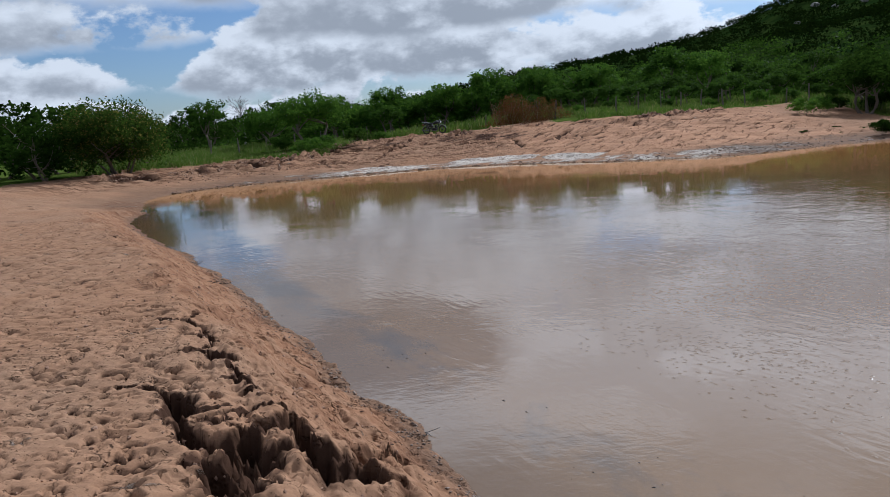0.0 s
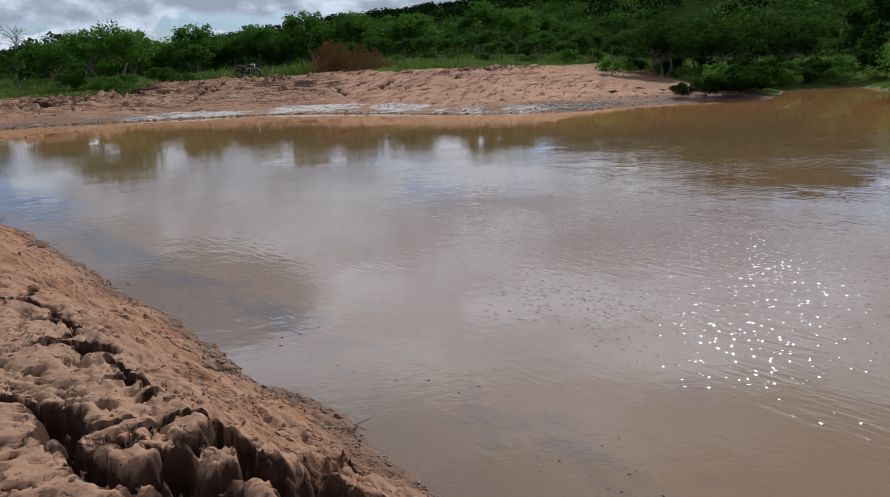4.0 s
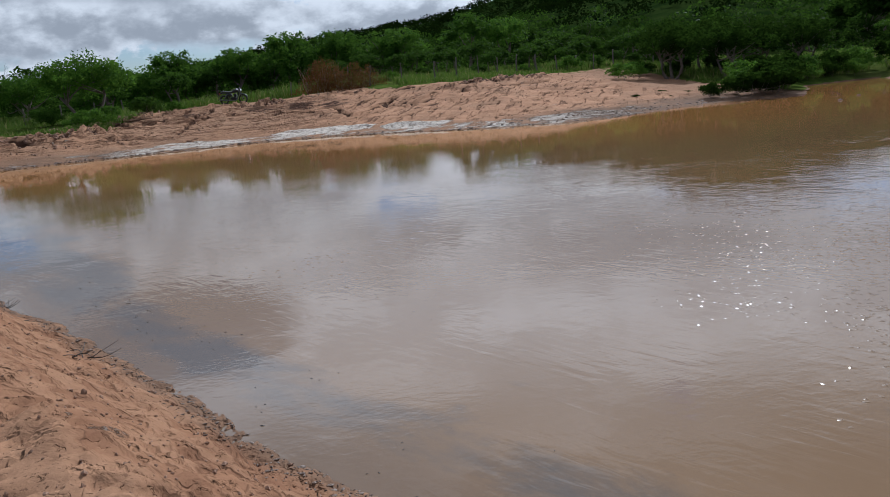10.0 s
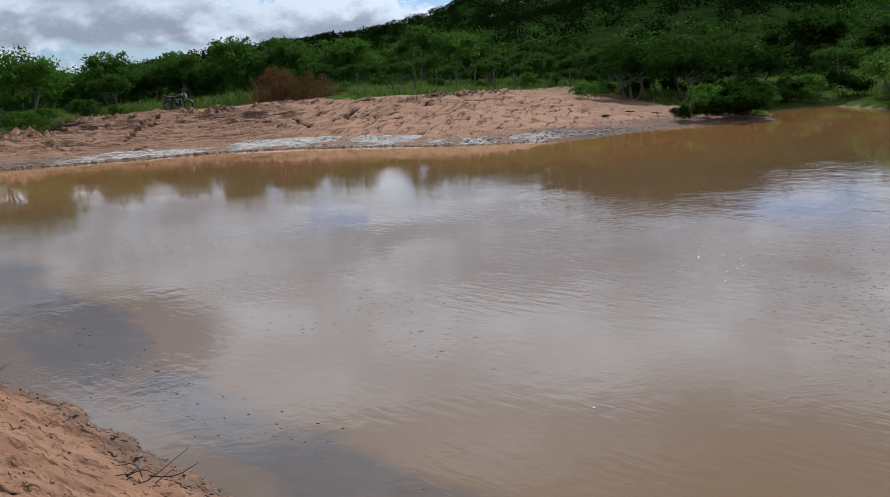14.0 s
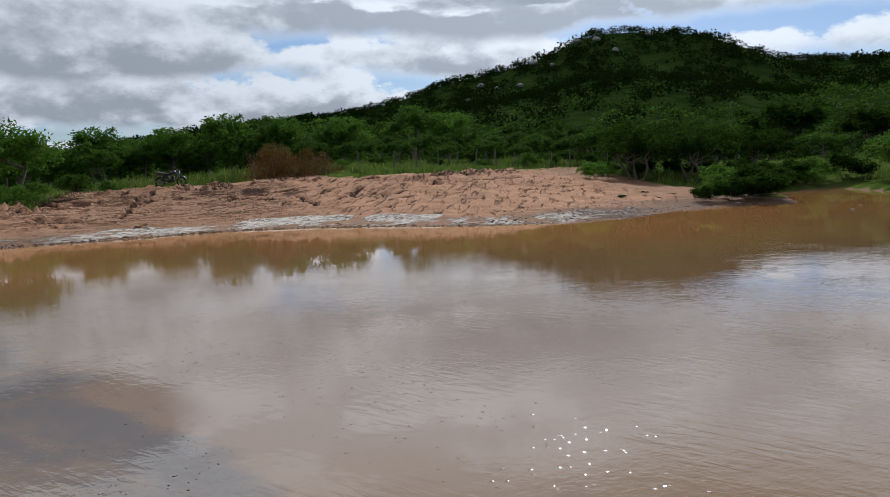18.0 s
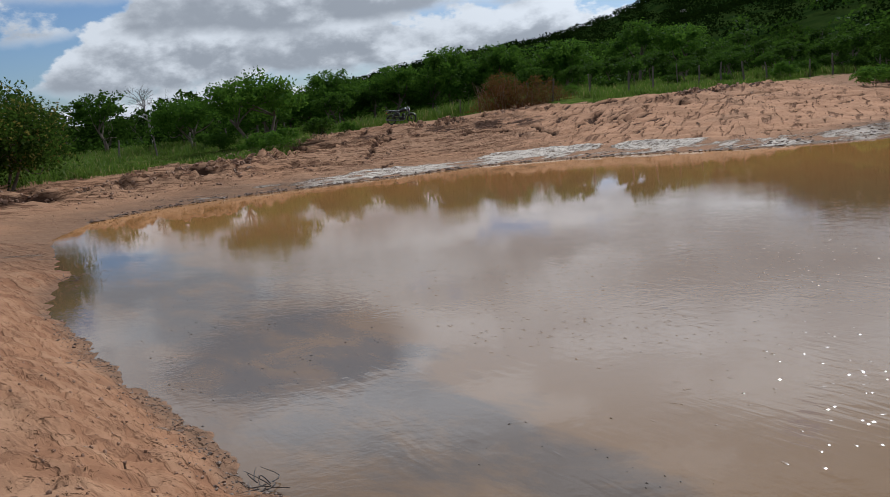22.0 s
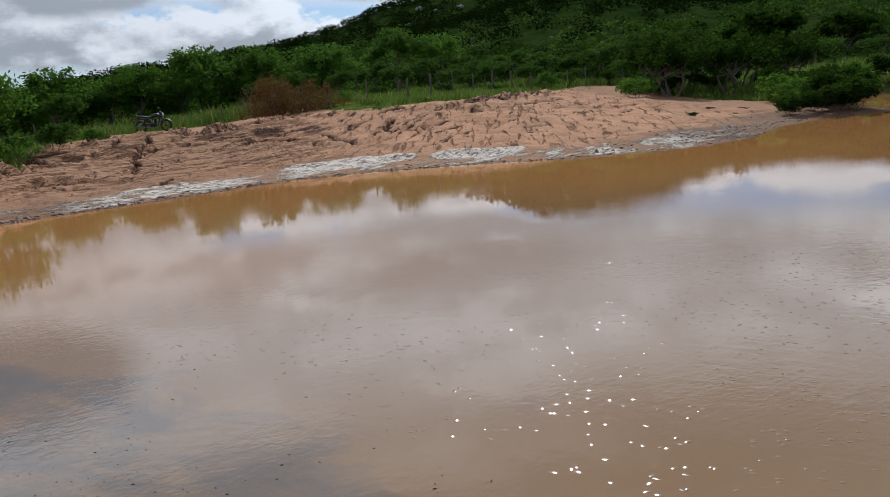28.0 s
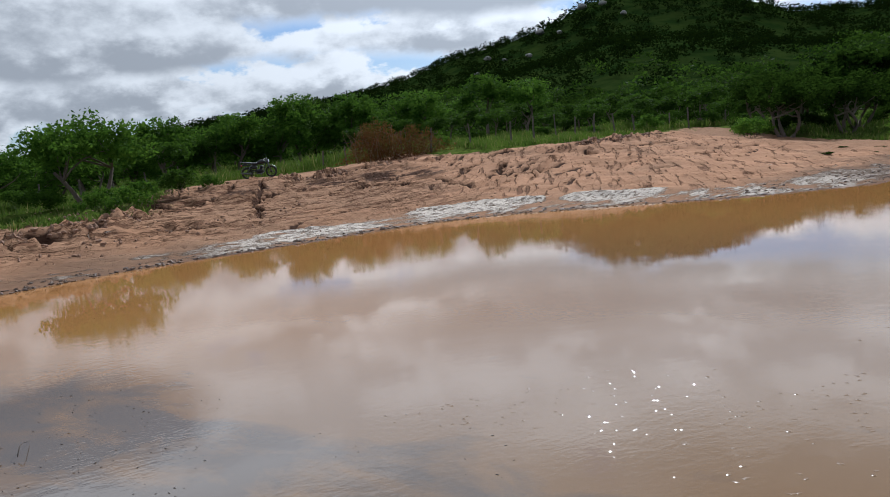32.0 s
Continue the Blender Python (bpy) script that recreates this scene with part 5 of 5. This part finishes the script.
# ---- a leafless tree ----
def bare_tree(x, y, height):
    rng = np.random.default_rng(91)
    root = new("bare_tree")
    root.location = (x, y, ground_at(x, y))
    twigs = []

    def grow(name, base, aim, length, r, level):
        t = np.linspace(0, 1, 5)[:, None]
        end = base + aim * length
        pts = base * (1 - t) + end * t + np.sin(t * 3.1) * rng.normal(size=3) * 0.07 * length
        piece = tube_arrays(pts, np.linspace(r, r * 0.55, 5), 5)
        if level < 2:
            part(name, joined(name, [piece], PALE_BARK), PALE_BARK, root)
        else:
            twigs.append(piece)
        if level == 4:
            return
        for k in range(4 if level else 5):
            d = aim + rng.normal(size=3) * (0.55, 0.55, 0.3)
            d /= np.linalg.norm(d)
            grow("branch", pts[4 - (k % 2)], d, length * rng.uniform(0.5, 0.72), r * 0.5, level + 1)

    grow("trunk", np.array([0, 0, -0.2]), np.array([0.05, 0.0, 1.0]), height * 0.42, 0.12, 0)
    part("crown", joined("crown", twigs, PALE_BARK), PALE_BARK, root)
    return tagged(root, "leafless grey tree with fine twigs behind the scrub", "tree")


PALE_BARK = plain_material("pale_bark", (0.30, 0.27, 0.25), 0.9, grain=20, depth=0.3)
bare_tree(-23.7, 68.8, 5.6)


# ---- the fence ----
def fence():
    rng = np.random.default_rng(66)
    root = tagged(new("fence"), "row of thin weathered wooden fence posts in grass", "fence")
    line = [(-1.0, 58.0), (4.0, 53.2), (8.0, 51.6), (14.0, 53.0), (21.6, 54.6), (27.0, 56.0)]
    for (ax, ay), (bx, by) in zip(line, line[1:]):
        n = max(2, int(math.hypot(bx - ax, by - ay) / 1.45))
        for i in range(n):
            t = i / n
            x, y = ax + (bx - ax) * t + rng.normal() * 0.06, ay + (by - ay) * t + rng.normal() * 0.06
            h, r = rng.uniform(1.0, 1.35), rng.uniform(0.035, 0.06)
            lx, ly = rng.normal() * 0.06, rng.normal() * 0.06
            tt = np.linspace(0, 1, 4)[:, None]
            pts = np.array([x, y, ground_at(x, y) - 0.2]) + np.array([lx, ly, h + 0.2]) * tt + rng.normal(size=(4, 3)) * 0.012
            v, f = tube_arrays(np.concatenate([pts, pts[-1:] + (0, 0, 0.01)]), [r, r * 0.95, r * 0.9, r * 0.85, 0.004], 6)
            part("post", mesh_from("post", v, f, POST), POST, root)
    left = [(-19.5, 49.5), (-16.5, 52.5), (-13.5, 56.5), (-10.5, 60.0), (-7.0, 62.0)]
    root2 = tagged(new("fence"), "thin wooden posts standing in the meadow", "fence")
    for (ax, ay), (bx, by) in zip(left, left[1:]):
        for t in (0.0, 0.5):
            x, y = ax + (bx - ax) * t, ay + (by - ay) * t
            pts = np.array([x, y, ground_at(x, y) - 0.2]) + np.array([rng.normal() * 0.1, rng.normal() * 0.1, 1.35]) * np.linspace(0, 1, 4)[:, None]
            v, f = tube_arrays(np.concatenate([pts, pts[-1:] + (0, 0, 0.01)]), [0.05, 0.048, 0.045, 0.04, 0.004], 6)
            part("post", mesh_from("post", v, f, POST), POST, root2)


fence()


# ---- the motorcycle ----
BLACK = plain_material("black_paint", (0.010, 0.010, 0.012), 0.42, grain=3, depth=0.02, vary=0.2)
RUBBER = plain_material("dusty_rubber", (0.03, 0.027, 0.025), 0.85, grain=40)
CHROME = plain_material("chrome", (0.12, 0.12, 0.125), 0.4, 1.0, grain=5, depth=0.02, vary=0.1)
ALLOY = plain_material("dull_alloy", (0.05, 0.05, 0.053), 0.55, 0.8, grain=10, depth=0.1)
VINYL = plain_material("black_vinyl", (0.02, 0.02, 0.021), 0.38, grain=60, depth=0.15)
LENS_RED = plain_material("red_lens", (0.5, 0.02, 0.015), 0.2, grain=5, depth=0.02)
LENS_AMBER = plain_material("amber_lens", (0.7, 0.25, 0.02), 0.2, grain=5, depth=0.02)
LENS_CLEAR = plain_material("clear_lens", (0.75, 0.76, 0.78), 0.1, grain=5, depth=0.02, vary=0.1)


def ring_arrays(centre, big, small, sides=28, small_sides=8, squash=1.0):
    a = np.arange(sides) * 2 * np.pi / sides
    b = np.arange(small_sides) * 2 * np.pi / small_sides
    A, B = np.meshgrid(a, b, indexing="ij")
    rad = big + small * np.cos(B) * squash
    v = np.stack([centre[0] + rad * np.cos(A), centre[1] + small * np.sin(B), centre[2] + rad * np.sin(A)], -1).reshape(-1, 3)
    i, j = np.meshgrid(np.arange(sides), np.arange(small_sides), indexing="ij")
    i2, j2 = (i + 1) % sides, (j + 1) % small_sides
    return v, np.stack([i * small_sides + j, i * small_sides + j2, i2 * small_sides + j2, i2 * small_sides + j], -1).reshape(-1, 4)


def rod(a, b, r, sides=8):
    a, b = np.array(a, float), np.array(b, float)
    u = (b - a) / np.linalg.norm(b - a) * 0.002
    return tube_arrays([a - u, a, b, b + u], [r * 0.3, r, r, r * 0.3], sides)


def loft(sections, sides=14):
    """A body along x from sections (x, z, half width, half height)."""
    a = np.arange(sides) * 2 * np.pi / sides
    s = np.array(sections, float)
    rings = [np.stack([np.full(sides, x), np.sign(np.cos(a)) * np.abs(np.cos(a)) ** 0.75 * w, z + np.sign(np.sin(a)) * np.abs(np.sin(a)) ** 0.75 * h], -1) for x, z, w, h in s]
    rings = [rings[0] * (1, 0.05, 0) + (0, 0, s[0][1])] + rings + [rings[-1] * (1, 0.05, 0) + (0, 0, s[-1][1])]
    v = np.concatenate(rings)
    n = len(rings)
    i, j = np.meshgrid(np.arange(n - 1), np.arange(sides), indexing="ij")
    j2 = (j + 1) % sides
    return v, np.stack([i * sides + j, i * sides + j2, (i + 1) * sides + j2, (i + 1) * sides + j], -1).reshape(-1, 4)


def arc_strip(centre, radius, a0, a1, half, thick=0.01, n=12):
    """A mudguard: a curved strip round the y axis."""
    a = np.radians(np.linspace(a0, a1, n))
    rows = []
    for r in (radius, radius + thick):
        for side in (-half, 0, half):
            rr = r + (0.018 if side == 0 else 0)
            rows.append(np.stack([centre[0] + rr * np.cos(a), np.full(n, centre[1] + side), centre[2] + rr * np.sin(a)], -1))
    v = np.concatenate(rows)
    f = []
    order = (0, 1, 2, 5, 4, 3)
    for k in range(6):
        p, q = order[k], order[(k + 1) % 6]
        for i in range(n - 1):
            f.append((p * n + i, p * n + i + 1, q * n + i + 1, q * n + i))
    return v, np.array(f)


def motorcycle():
    root = new("motorcycle")
    g = 0.30

    def add(name, pieces, mat, parent=root, label=""):
        return part(name, joined(name, pieces, mat), mat, parent, label)

    for x, guard in ((-0.64, (35, 175)), (0.64, (20, 150))):
        wheel = new("front_wheel" if x > 0 else "rear_wheel")
        wheel.parent = root
        add("tyre", [ring_arrays((x, 0, g), 0.262, 0.042, 30, 8)], RUBBER, wheel)
        add("rim", [ring_arrays((x, 0, g), 0.222, 0.014, 30, 6)], ALLOY, wheel)
        add("hub", [rod((x, -0.06, g), (x, 0.06, g), 0.05, 12)], ALLOY, wheel)
        for k in range(16):
            a = k * 2 * math.pi / 16
            add("spoke", [rod((x + 0.04 * math.cos(a), 0.02 * (-1) ** k, g + 0.04 * math.sin(a)), (x + 0.22 * math.cos(a + 0.2), 0, g + 0.22 * math.sin(a + 0.2)), 0.0022, 4)], ALLOY, wheel)
        add("mudguard", [arc_strip((x, 0, g), 0.325, guard[0], guard[1], 0.062)], BLACK if x > 0 else BLACK)
    for s in (-0.085, 0.085):
        add("fork_leg", [rod((0.64, s, g), (0.47, s, 0.92), 0.02)], CHROME)
        add("rear_shock", [rod((-0.60, s * 1.35, g + 0.04), (-0.40, s * 1.35, 0.68), 0.022), rod((-0.56, s * 1.35, g + 0.13), (-0.46, s * 1.35, 0.54), 0.034)], CHROME)
        add("swingarm", [rod((-0.64, s, g), (-0.12, s, 0.36), 0.018)], BLACK)
        add("frame_tube", [rod((0.42, s * 0.35, 0.80), (0.22, s, 0.28), 0.018), rod((0.22, s, 0.28), (-0.15, s, 0.28), 0.018), rod((-0.15, s, 0.30), (-0.12, s, 0.70), 0.018), rod((-0.12, s, 0.70), (-0.72, s, 0.74), 0.016)], BLACK)
        add("mirror", [rod((0.40, s * 3.2, 1.02), (0.38, s * 3.7, 1.20), 0.006), loft([(0.355, 1.22, 0.02, 0.02), (0.37, 1.22, 0.06, 0.04), (0.385, 1.22, 0.06, 0.04), (0.40, 1.22, 0.02, 0.02)])], BLACK)
        add("grip", [rod((0.38, s * 3.2, 1.0), (0.33, s * 4.4, 0.985), 0.017)], RUBBER)
        add("front_indicator", [loft([(0.52, 0.86, 0.02, 0.02), (0.55, 0.86, 0.03, 0.03), (0.58, 0.86, 0.02, 0.02)])], LENS_AMBER)
        add("footpeg", [rod((0.05, s, 0.30), (0.05, s * 3, 0.30), 0.014)], RUBBER)
    add("handlebar", [tube_arrays([(0.38, -0.27, 1.0), (0.42, -0.14, 1.0), (0.44, -0.05, 0.95), (0.44, 0.05, 0.95), (0.42, 0.14, 1.0), (0.38, 0.27, 1.0)], [0.011] * 6, 8)], CHROME)
    add("headlamp", [loft([(0.44, 0.86, 0.05, 0.05), (0.50, 0.86, 0.09, 0.09), (0.56, 0.86, 0.095, 0.095)])], BLACK)
    add("headlamp_glass", [loft([(0.562, 0.86, 0.088, 0.088), (0.585, 0.86, 0.06, 0.06)])], LENS_CLEAR)
    add("instrument", [loft([(0.40, 0.98, 0.07, 0.03), (0.48, 1.0, 0.08, 0.035), (0.50, 0.98, 0.06, 0.02)])], BLACK)
    add("fuel_tank", [loft([(-0.10, 0.75, 0.07, 0.05), (-0.02, 0.80, 0.11, 0.09), (0.12, 0.84, 0.14, 0.115), (0.26, 0.85, 0.14, 0.11), (0.36, 0.84, 0.10, 0.08), (0.40, 0.83, 0.05, 0.04)])], BLACK, label="glossy black fuel tank")
    add("seat", [loft([(-0.74, 0.86, 0.08, 0.035), (-0.68, 0.85, 0.11, 0.05), (-0.50, 0.83, 0.13, 0.055), (-0.30, 0.79, 0.13, 0.055), (-0.12, 0.78, 0.11, 0.055), (-0.04, 0.79, 0.08, 0.04)])], VINYL, label="long black vinyl seat")
    add("side_panel", [loft([(-0.42, 0.62, 0.10, 0.05), (-0.30, 0.60, 0.12, 0.10), (-0.15, 0.58, 0.12, 0.11), (-0.08, 0.58, 0.10, 0.06)])], BLACK)
    add("tail", [loft([(-0.86, 0.74, 0.05, 0.04), (-0.76, 0.77, 0.09, 0.06), (-0.60, 0.76, 0.10, 0.05)])], BLACK)
    add("tail_lamp", [loft([(-0.92, 0.73, 0.04, 0.035), (-0.87, 0.73, 0.06, 0.045), (-0.85, 0.73, 0.05, 0.04)])], LENS_RED)
    add("rack", [rod((-0.62, -0.1, 0.90), (-0.92, -0.09, 0.92), 0.009), rod((-0.62, 0.1, 0.90), (-0.92, 0.09, 0.92), 0.009), rod((-0.92, -0.09, 0.92), (-0.92, 0.09, 0.92), 0.009), rod((-0.78, -0.1, 0.91), (-0.78, 0.1, 0.91), 0.009)], CHROME)
    add("engine", [loft([(-0.14, 0.38, 0.09, 0.07), (-0.05, 0.38, 0.13, 0.10), (0.10, 0.37, 0.13, 0.11), (0.20, 0.36, 0.10, 0.08)]), rod((0.12, 0, 0.44), (0.17, 0, 0.66), 0.075, 12)], ALLOY, label="dull aluminium engine")
    for k in range(6):
        add("cooling_fin", [rod((0.125 + 0.008 * k, 0, 0.50 + 0.026 * k), (0.127 + 0.008 * k, 0, 0.508 + 0.026 * k), 0.10, 14)], ALLOY)
    add("exhaust_pipe", [tube_arrays([(0.20, -0.05, 0.60), (0.32, -0.10, 0.50), (0.30, -0.13, 0.32), (0.15, -0.15, 0.24), (-0.20, -0.16, 0.25), (-0.40, -0.17, 0.27)], [0.02] * 6, 8)], CHROME)
    add("silencer", [tube_arrays([(-0.36, -0.17, 0.27), (-0.42, -0.17, 0.275), (-0.86, -0.18, 0.34), (-0.90, -0.18, 0.345)], [0.024, 0.045, 0.05, 0.03], 10)], CHROME)
    add("side_stand", [rod((0.0, 0.10, 0.28), (0.10, 0.26, 0.015), 0.011)], BLACK)
    add("chain_guard", [loft([(-0.62, 0.40, 0.01, 0.03), (-0.35, 0.42, 0.012, 0.04), (-0.08, 0.40, 0.01, 0.03)])], BLACK)
    x, y = -4.75, 56.0
    root.matrix_basis = pose(x, y, ground_at(x, y) + 0.01, 4, 0, BIKE_TURN)
    return tagged(root, "black commuter motorcycle parked on its side stand on the bank", "motorcycle")


BIKE_TURN = -18.0
motorcycle()


# ---- small things on the near bank and in the water ----
def twig(name, label, x, y, z, seed, size=0.3, forks=5, flat=True):
    rng = np.random.default_rng(seed)
    root = new(name)
    root.location = (x, y, z)
    for k in range(forks):
        a = rng.uniform(0, 6.28)
        l = size * rng.uniform(0.5, 1.1)
        t = np.linspace(0, 1, 6)[:, None]
        end = np.array([math.cos(a) * l, math.sin(a) * l, l * rng.uniform(0.05, 0.75 if not flat else 0.25)])
        pts = rng.normal(size=3) * (size * 0.2, size * 0.2, 0) + end * t + np.sin(t * 4) * rng.normal(size=3) * 0.12 * l
        part("stick", joined("stick", [tube_arrays(pts, np.linspace(0.0055, 0.0018, 6) * (0.6 + size), 5)], WETWOOD), WETWOOD, root)
    return tagged(root, label, "driftwood", "drift twigs along the shore")


WETWOOD = plain_material("wet_driftwood", (0.07, 0.05, 0.038), 0.7, grain=30, depth=0.4)
twig("driftwood", "dark branching driftwood at the waterline", -5.26, 12.12, 0.02, 1, 0.17, 7, False)
twig("driftwood", "small tangle of dark drift twigs on mud", -6.58, 14.05, 0.03, 2, 0.20, 12)
twig("driftwood", "small tangle of dark drift twigs on mud", -7.46, 15.0, 0.04, 3, 0.24, 12)
twig("driftwood", "loose dark twigs on the clay slope", -4.04, 9.75, 0.14, 4, 0.26, 10)
twig("driftwood", "thin stick lying at the waterline", -0.62, 4.72, 0.02, 5, 0.12, 3)
twig("driftwood", "thin twigs at the waterline", -3.56, 9.46, 0.03, 6, 0.12, 8)
twig("driftwood", "drift twigs at the pond's end", -8.5, 16.6, 0.03, 7, 0.15, 6, False)
twig("driftwood", "drift twigs at the pond's end", -10.6, 21.7, 0.03, 8, 0.4, 7)
twig("dry_stick", "pale dry stick on the trodden clay", -2.6, 4.95, 0.56, 9, 0.16, 2)
for x, y, s in ((20.6, 31.2, 9), (21.4, 29.6, 10), (16.0, 31.6, 11)):
    twig("driftwood", "dark twigs sticking out of the brown water", x, y, 0.0, s, 0.5, 5, False)


def rock(name, label, x, y, z, size, seed, mat):
    bm = bmesh.new()
    bmesh.ops.create_icosphere(bm, subdivisions=3, radius=size)
    for v in bm.verts:
        k = 1 + 0.35 * noise.noise(v.co / size * 1.1 + Vector((seed * 3.1, 0, 0))) + 0.15 * noise.noise(v.co / size * 3 + Vector((0, seed, 0)))
        v.co = Vector((v.co.x * k * 1.25, v.co.y * k, v.co.z * k * 0.7))
    for f in bm.faces:
        f.smooth = True
    me = bpy.data.meshes.new(name)
    bm.to_mesh(me)
    bm.free()
    me.materials.append(mat)
    ob = new(name, me)
    ob.location = (x, y, z)
    return tagged(ob, label, "stone", "stones in the water")


rock("rock", "dark stone standing out of the muddy water", 18.2, 28.2, 0.01, 0.07, 1, ROCK)
rock("rock", "small dark stone in the muddy water", 20.4, 29.8, 0.01, 0.06, 2, ROCK)


def clods():
    """Crumbs and clods of clay, strewn over both banks."""
    rng = np.random.default_rng(77)
    bm = bmesh.new()
    bmesh.ops.create_icosphere(bm, subdivisions=1, radius=1)
    bv = np.array([v.co for v in bm.verts])
    bf = np.array([[v.index for v in f.verts] for f in bm.faces])
    bm.free()
    vs, fs = [], []
    rows = [(p, q, w) for line, w, _ in CHURNED for p, q in zip(line, line[1:])]
    for k in range(4450):
        if k < 2200:
            y = rng.uniform(2.7, 16)
            d = abs(rng.normal()) * 1.6 + 0.05
            x = np.interp(y, [2.7, 3.9, 5.5, 7.8, 9.4, 11.8, 14, 16.9], [0.6, -0.2, -1.1, -2.5, -3.4, -5.0, -6.6, -8.5]) - d * 1.25
            s = rng.uniform(0.004, 0.014) * (1.6 if rng.uniform() < 0.06 else 1)
        else:
            x = rng.uniform(-14, 16)
            edge = np.interp(x, [-14, -10.5, -5, 0, 2.5, 8.5, 16], [32.5, 33.4, 34.6, 34.6, 33, 30, 33])
            y = edge + rng.choice([rng.uniform(1, 13), rng.normal(10.5, 1.2), rng.normal(13, 0.7)])
            s = rng.uniform(0.010, 0.034)
            if k >= 3700:
                (px, py), (qx, qy), w = rows[int(rng.integers(len(rows)))]
                t = rng.uniform()
                x, y, s = px + (qx - px) * t + rng.normal() * 0.45 * w, py + (qy - py) * t + rng.normal() * 0.45 * w, rng.uniform(0.03, 0.10)
            elif k >= 3600:
                x = rng.uniform(-15.5, -5)
                y = np.interp(x, [-15.5, -12.6, -8, -5], [33.5, 35.5, 38.5, 40.5]) + rng.normal() * 0.9
                s = rng.uniform(0.03, 0.075)
        z = ground_height(x, y)
        k3 = rng.uniform(0.6, 1.3, (len(bv), 1)) * rng.uniform(0.6, 1.2, 3)
        vs.append(bv * k3 * s + (x, y, z + s * 0.15))
        fs.append(bf + len(bv) * k)
    tagged(new("clay_clods", mesh_from("clay_clods", np.concatenate(vs), np.concatenate(fs), CLOD)), "loose crumbs and clods of reddish clay", "clods", kind="stuff")


def ground_height(x, y):
    """The height of the built ground sheet, bumps included."""
    hit, place, *_ = ground.ray_cast(Vector((x, y, 30)), Vector((0, 0, -1)))
    return place.z if hit else ground_at(x, y)


clods()


def shore_crumbs():
    """Wet crusts and crumbs of mud along the near waterline."""
    rng = np.random.default_rng(78)
    bm = bmesh.new()
    bmesh.ops.create_icosphere(bm, subdivisions=1, radius=1)
    bv = np.array([v.co for v in bm.verts])
    bf = np.array([[v.index for v in f.verts] for f in bm.faces])
    bm.free()
    y = rng.uniform(3.6, 20, 2600) ** 1.0
    x = np.interp(y, [q for p, q in SHORE[:14]], [p for p, q in SHORE[:14]])
    off = np.abs(rng.normal(size=len(y))) * 0.14 - 0.03
    x, y = x - 0.83 * off, y - 0.56 * off
    vs, fs = [], []
    for k in range(len(y)):
        s = rng.uniform(0.004, 0.012) * (1.7 if rng.uniform() < 0.08 else 1)
        shape = rng.uniform(0.6, 1.3, (len(bv), 1)) * rng.uniform(0.5, 1.3, 3) * (1.3, 1.0, 0.55)
        z = ground_height(x[k], y[k])
        if z < -0.004:
            continue
        fs.append(bf + len(bv) * len(vs))
        vs.append(bv * shape * s + (x[k], y[k], z + s * 0.2))
        spots = [(p, q) for p, q in zip(SHORE[18:31], SHORE[19:32])]
    for k in range(900):  # dark clods along the far shore
        (px, py), (qx, qy) = spots[int(rng.integers(len(spots)))]
        t, out = rng.uniform(), abs(rng.normal()) * (0.9 if px > 4 else 0.22)
        ln = math.hypot(qx - px, qy - py)
        px, py = px + (qx - px) * t - (qy - py) / ln * out, py + (qy - py) * t + (qx - px) / ln * out
        z, s = ground_height(px, py), rng.uniform(0.014, 0.05) * (1.5 if rng.uniform() < 0.1 else 1)
        if z < -0.01:
            continue
        fs.append(bf + len(bv) * len(vs))
        vs.append(bv * rng.uniform(0.6, 1.3, (len(bv), 1)) * rng.uniform(0.5, 1.3, 3) * (1.3, 1.0, 0.6) * s + (px, py, z + s * 0.2))
    tagged(new("mud_crumbs", mesh_from("mud_crumbs", np.concatenate(vs), np.concatenate(fs), MUD)), "wet grey-brown crumbs of mud along the waterline", "mud", kind="stuff")


MUD = plain_material("wet_mud", (0.19, 0.12, 0.08), 0.6, grain=25, depth=0.5, vary=0.6)
shore_crumbs()


# ---- boulders on the hill ----
PALE_ROCK = plain_material("pale_boulder", (0.30, 0.28, 0.25), 0.9, grain=1.2, depth=0.8)
for k, (deg, r, size) in enumerate(((23.0, 268, 1.7), (24.2, 255, 1.3), (27.0, 285, 2.1), (28.4, 270, 1.5), (30.2, 290, 2.4), (31.6, 282, 1.8), (33.0, 262, 1.6), (22.0, 240, 1.2), (35.4, 286, 2.0), (26.0, 248, 1.4))):
    r, size = r * 1.75, size * 1.75
    x, y = -5 + r * math.sin(radians(deg)), 10 + r * math.cos(radians(deg))
    tagged(rock("boulder", "pale weathered boulder standing out of the hill's scrub", x, y, ground_at(x, y) + size * 0.5, size * 0.62, k + 11, PALE_ROCK), category="boulder", group="boulders on the hill")
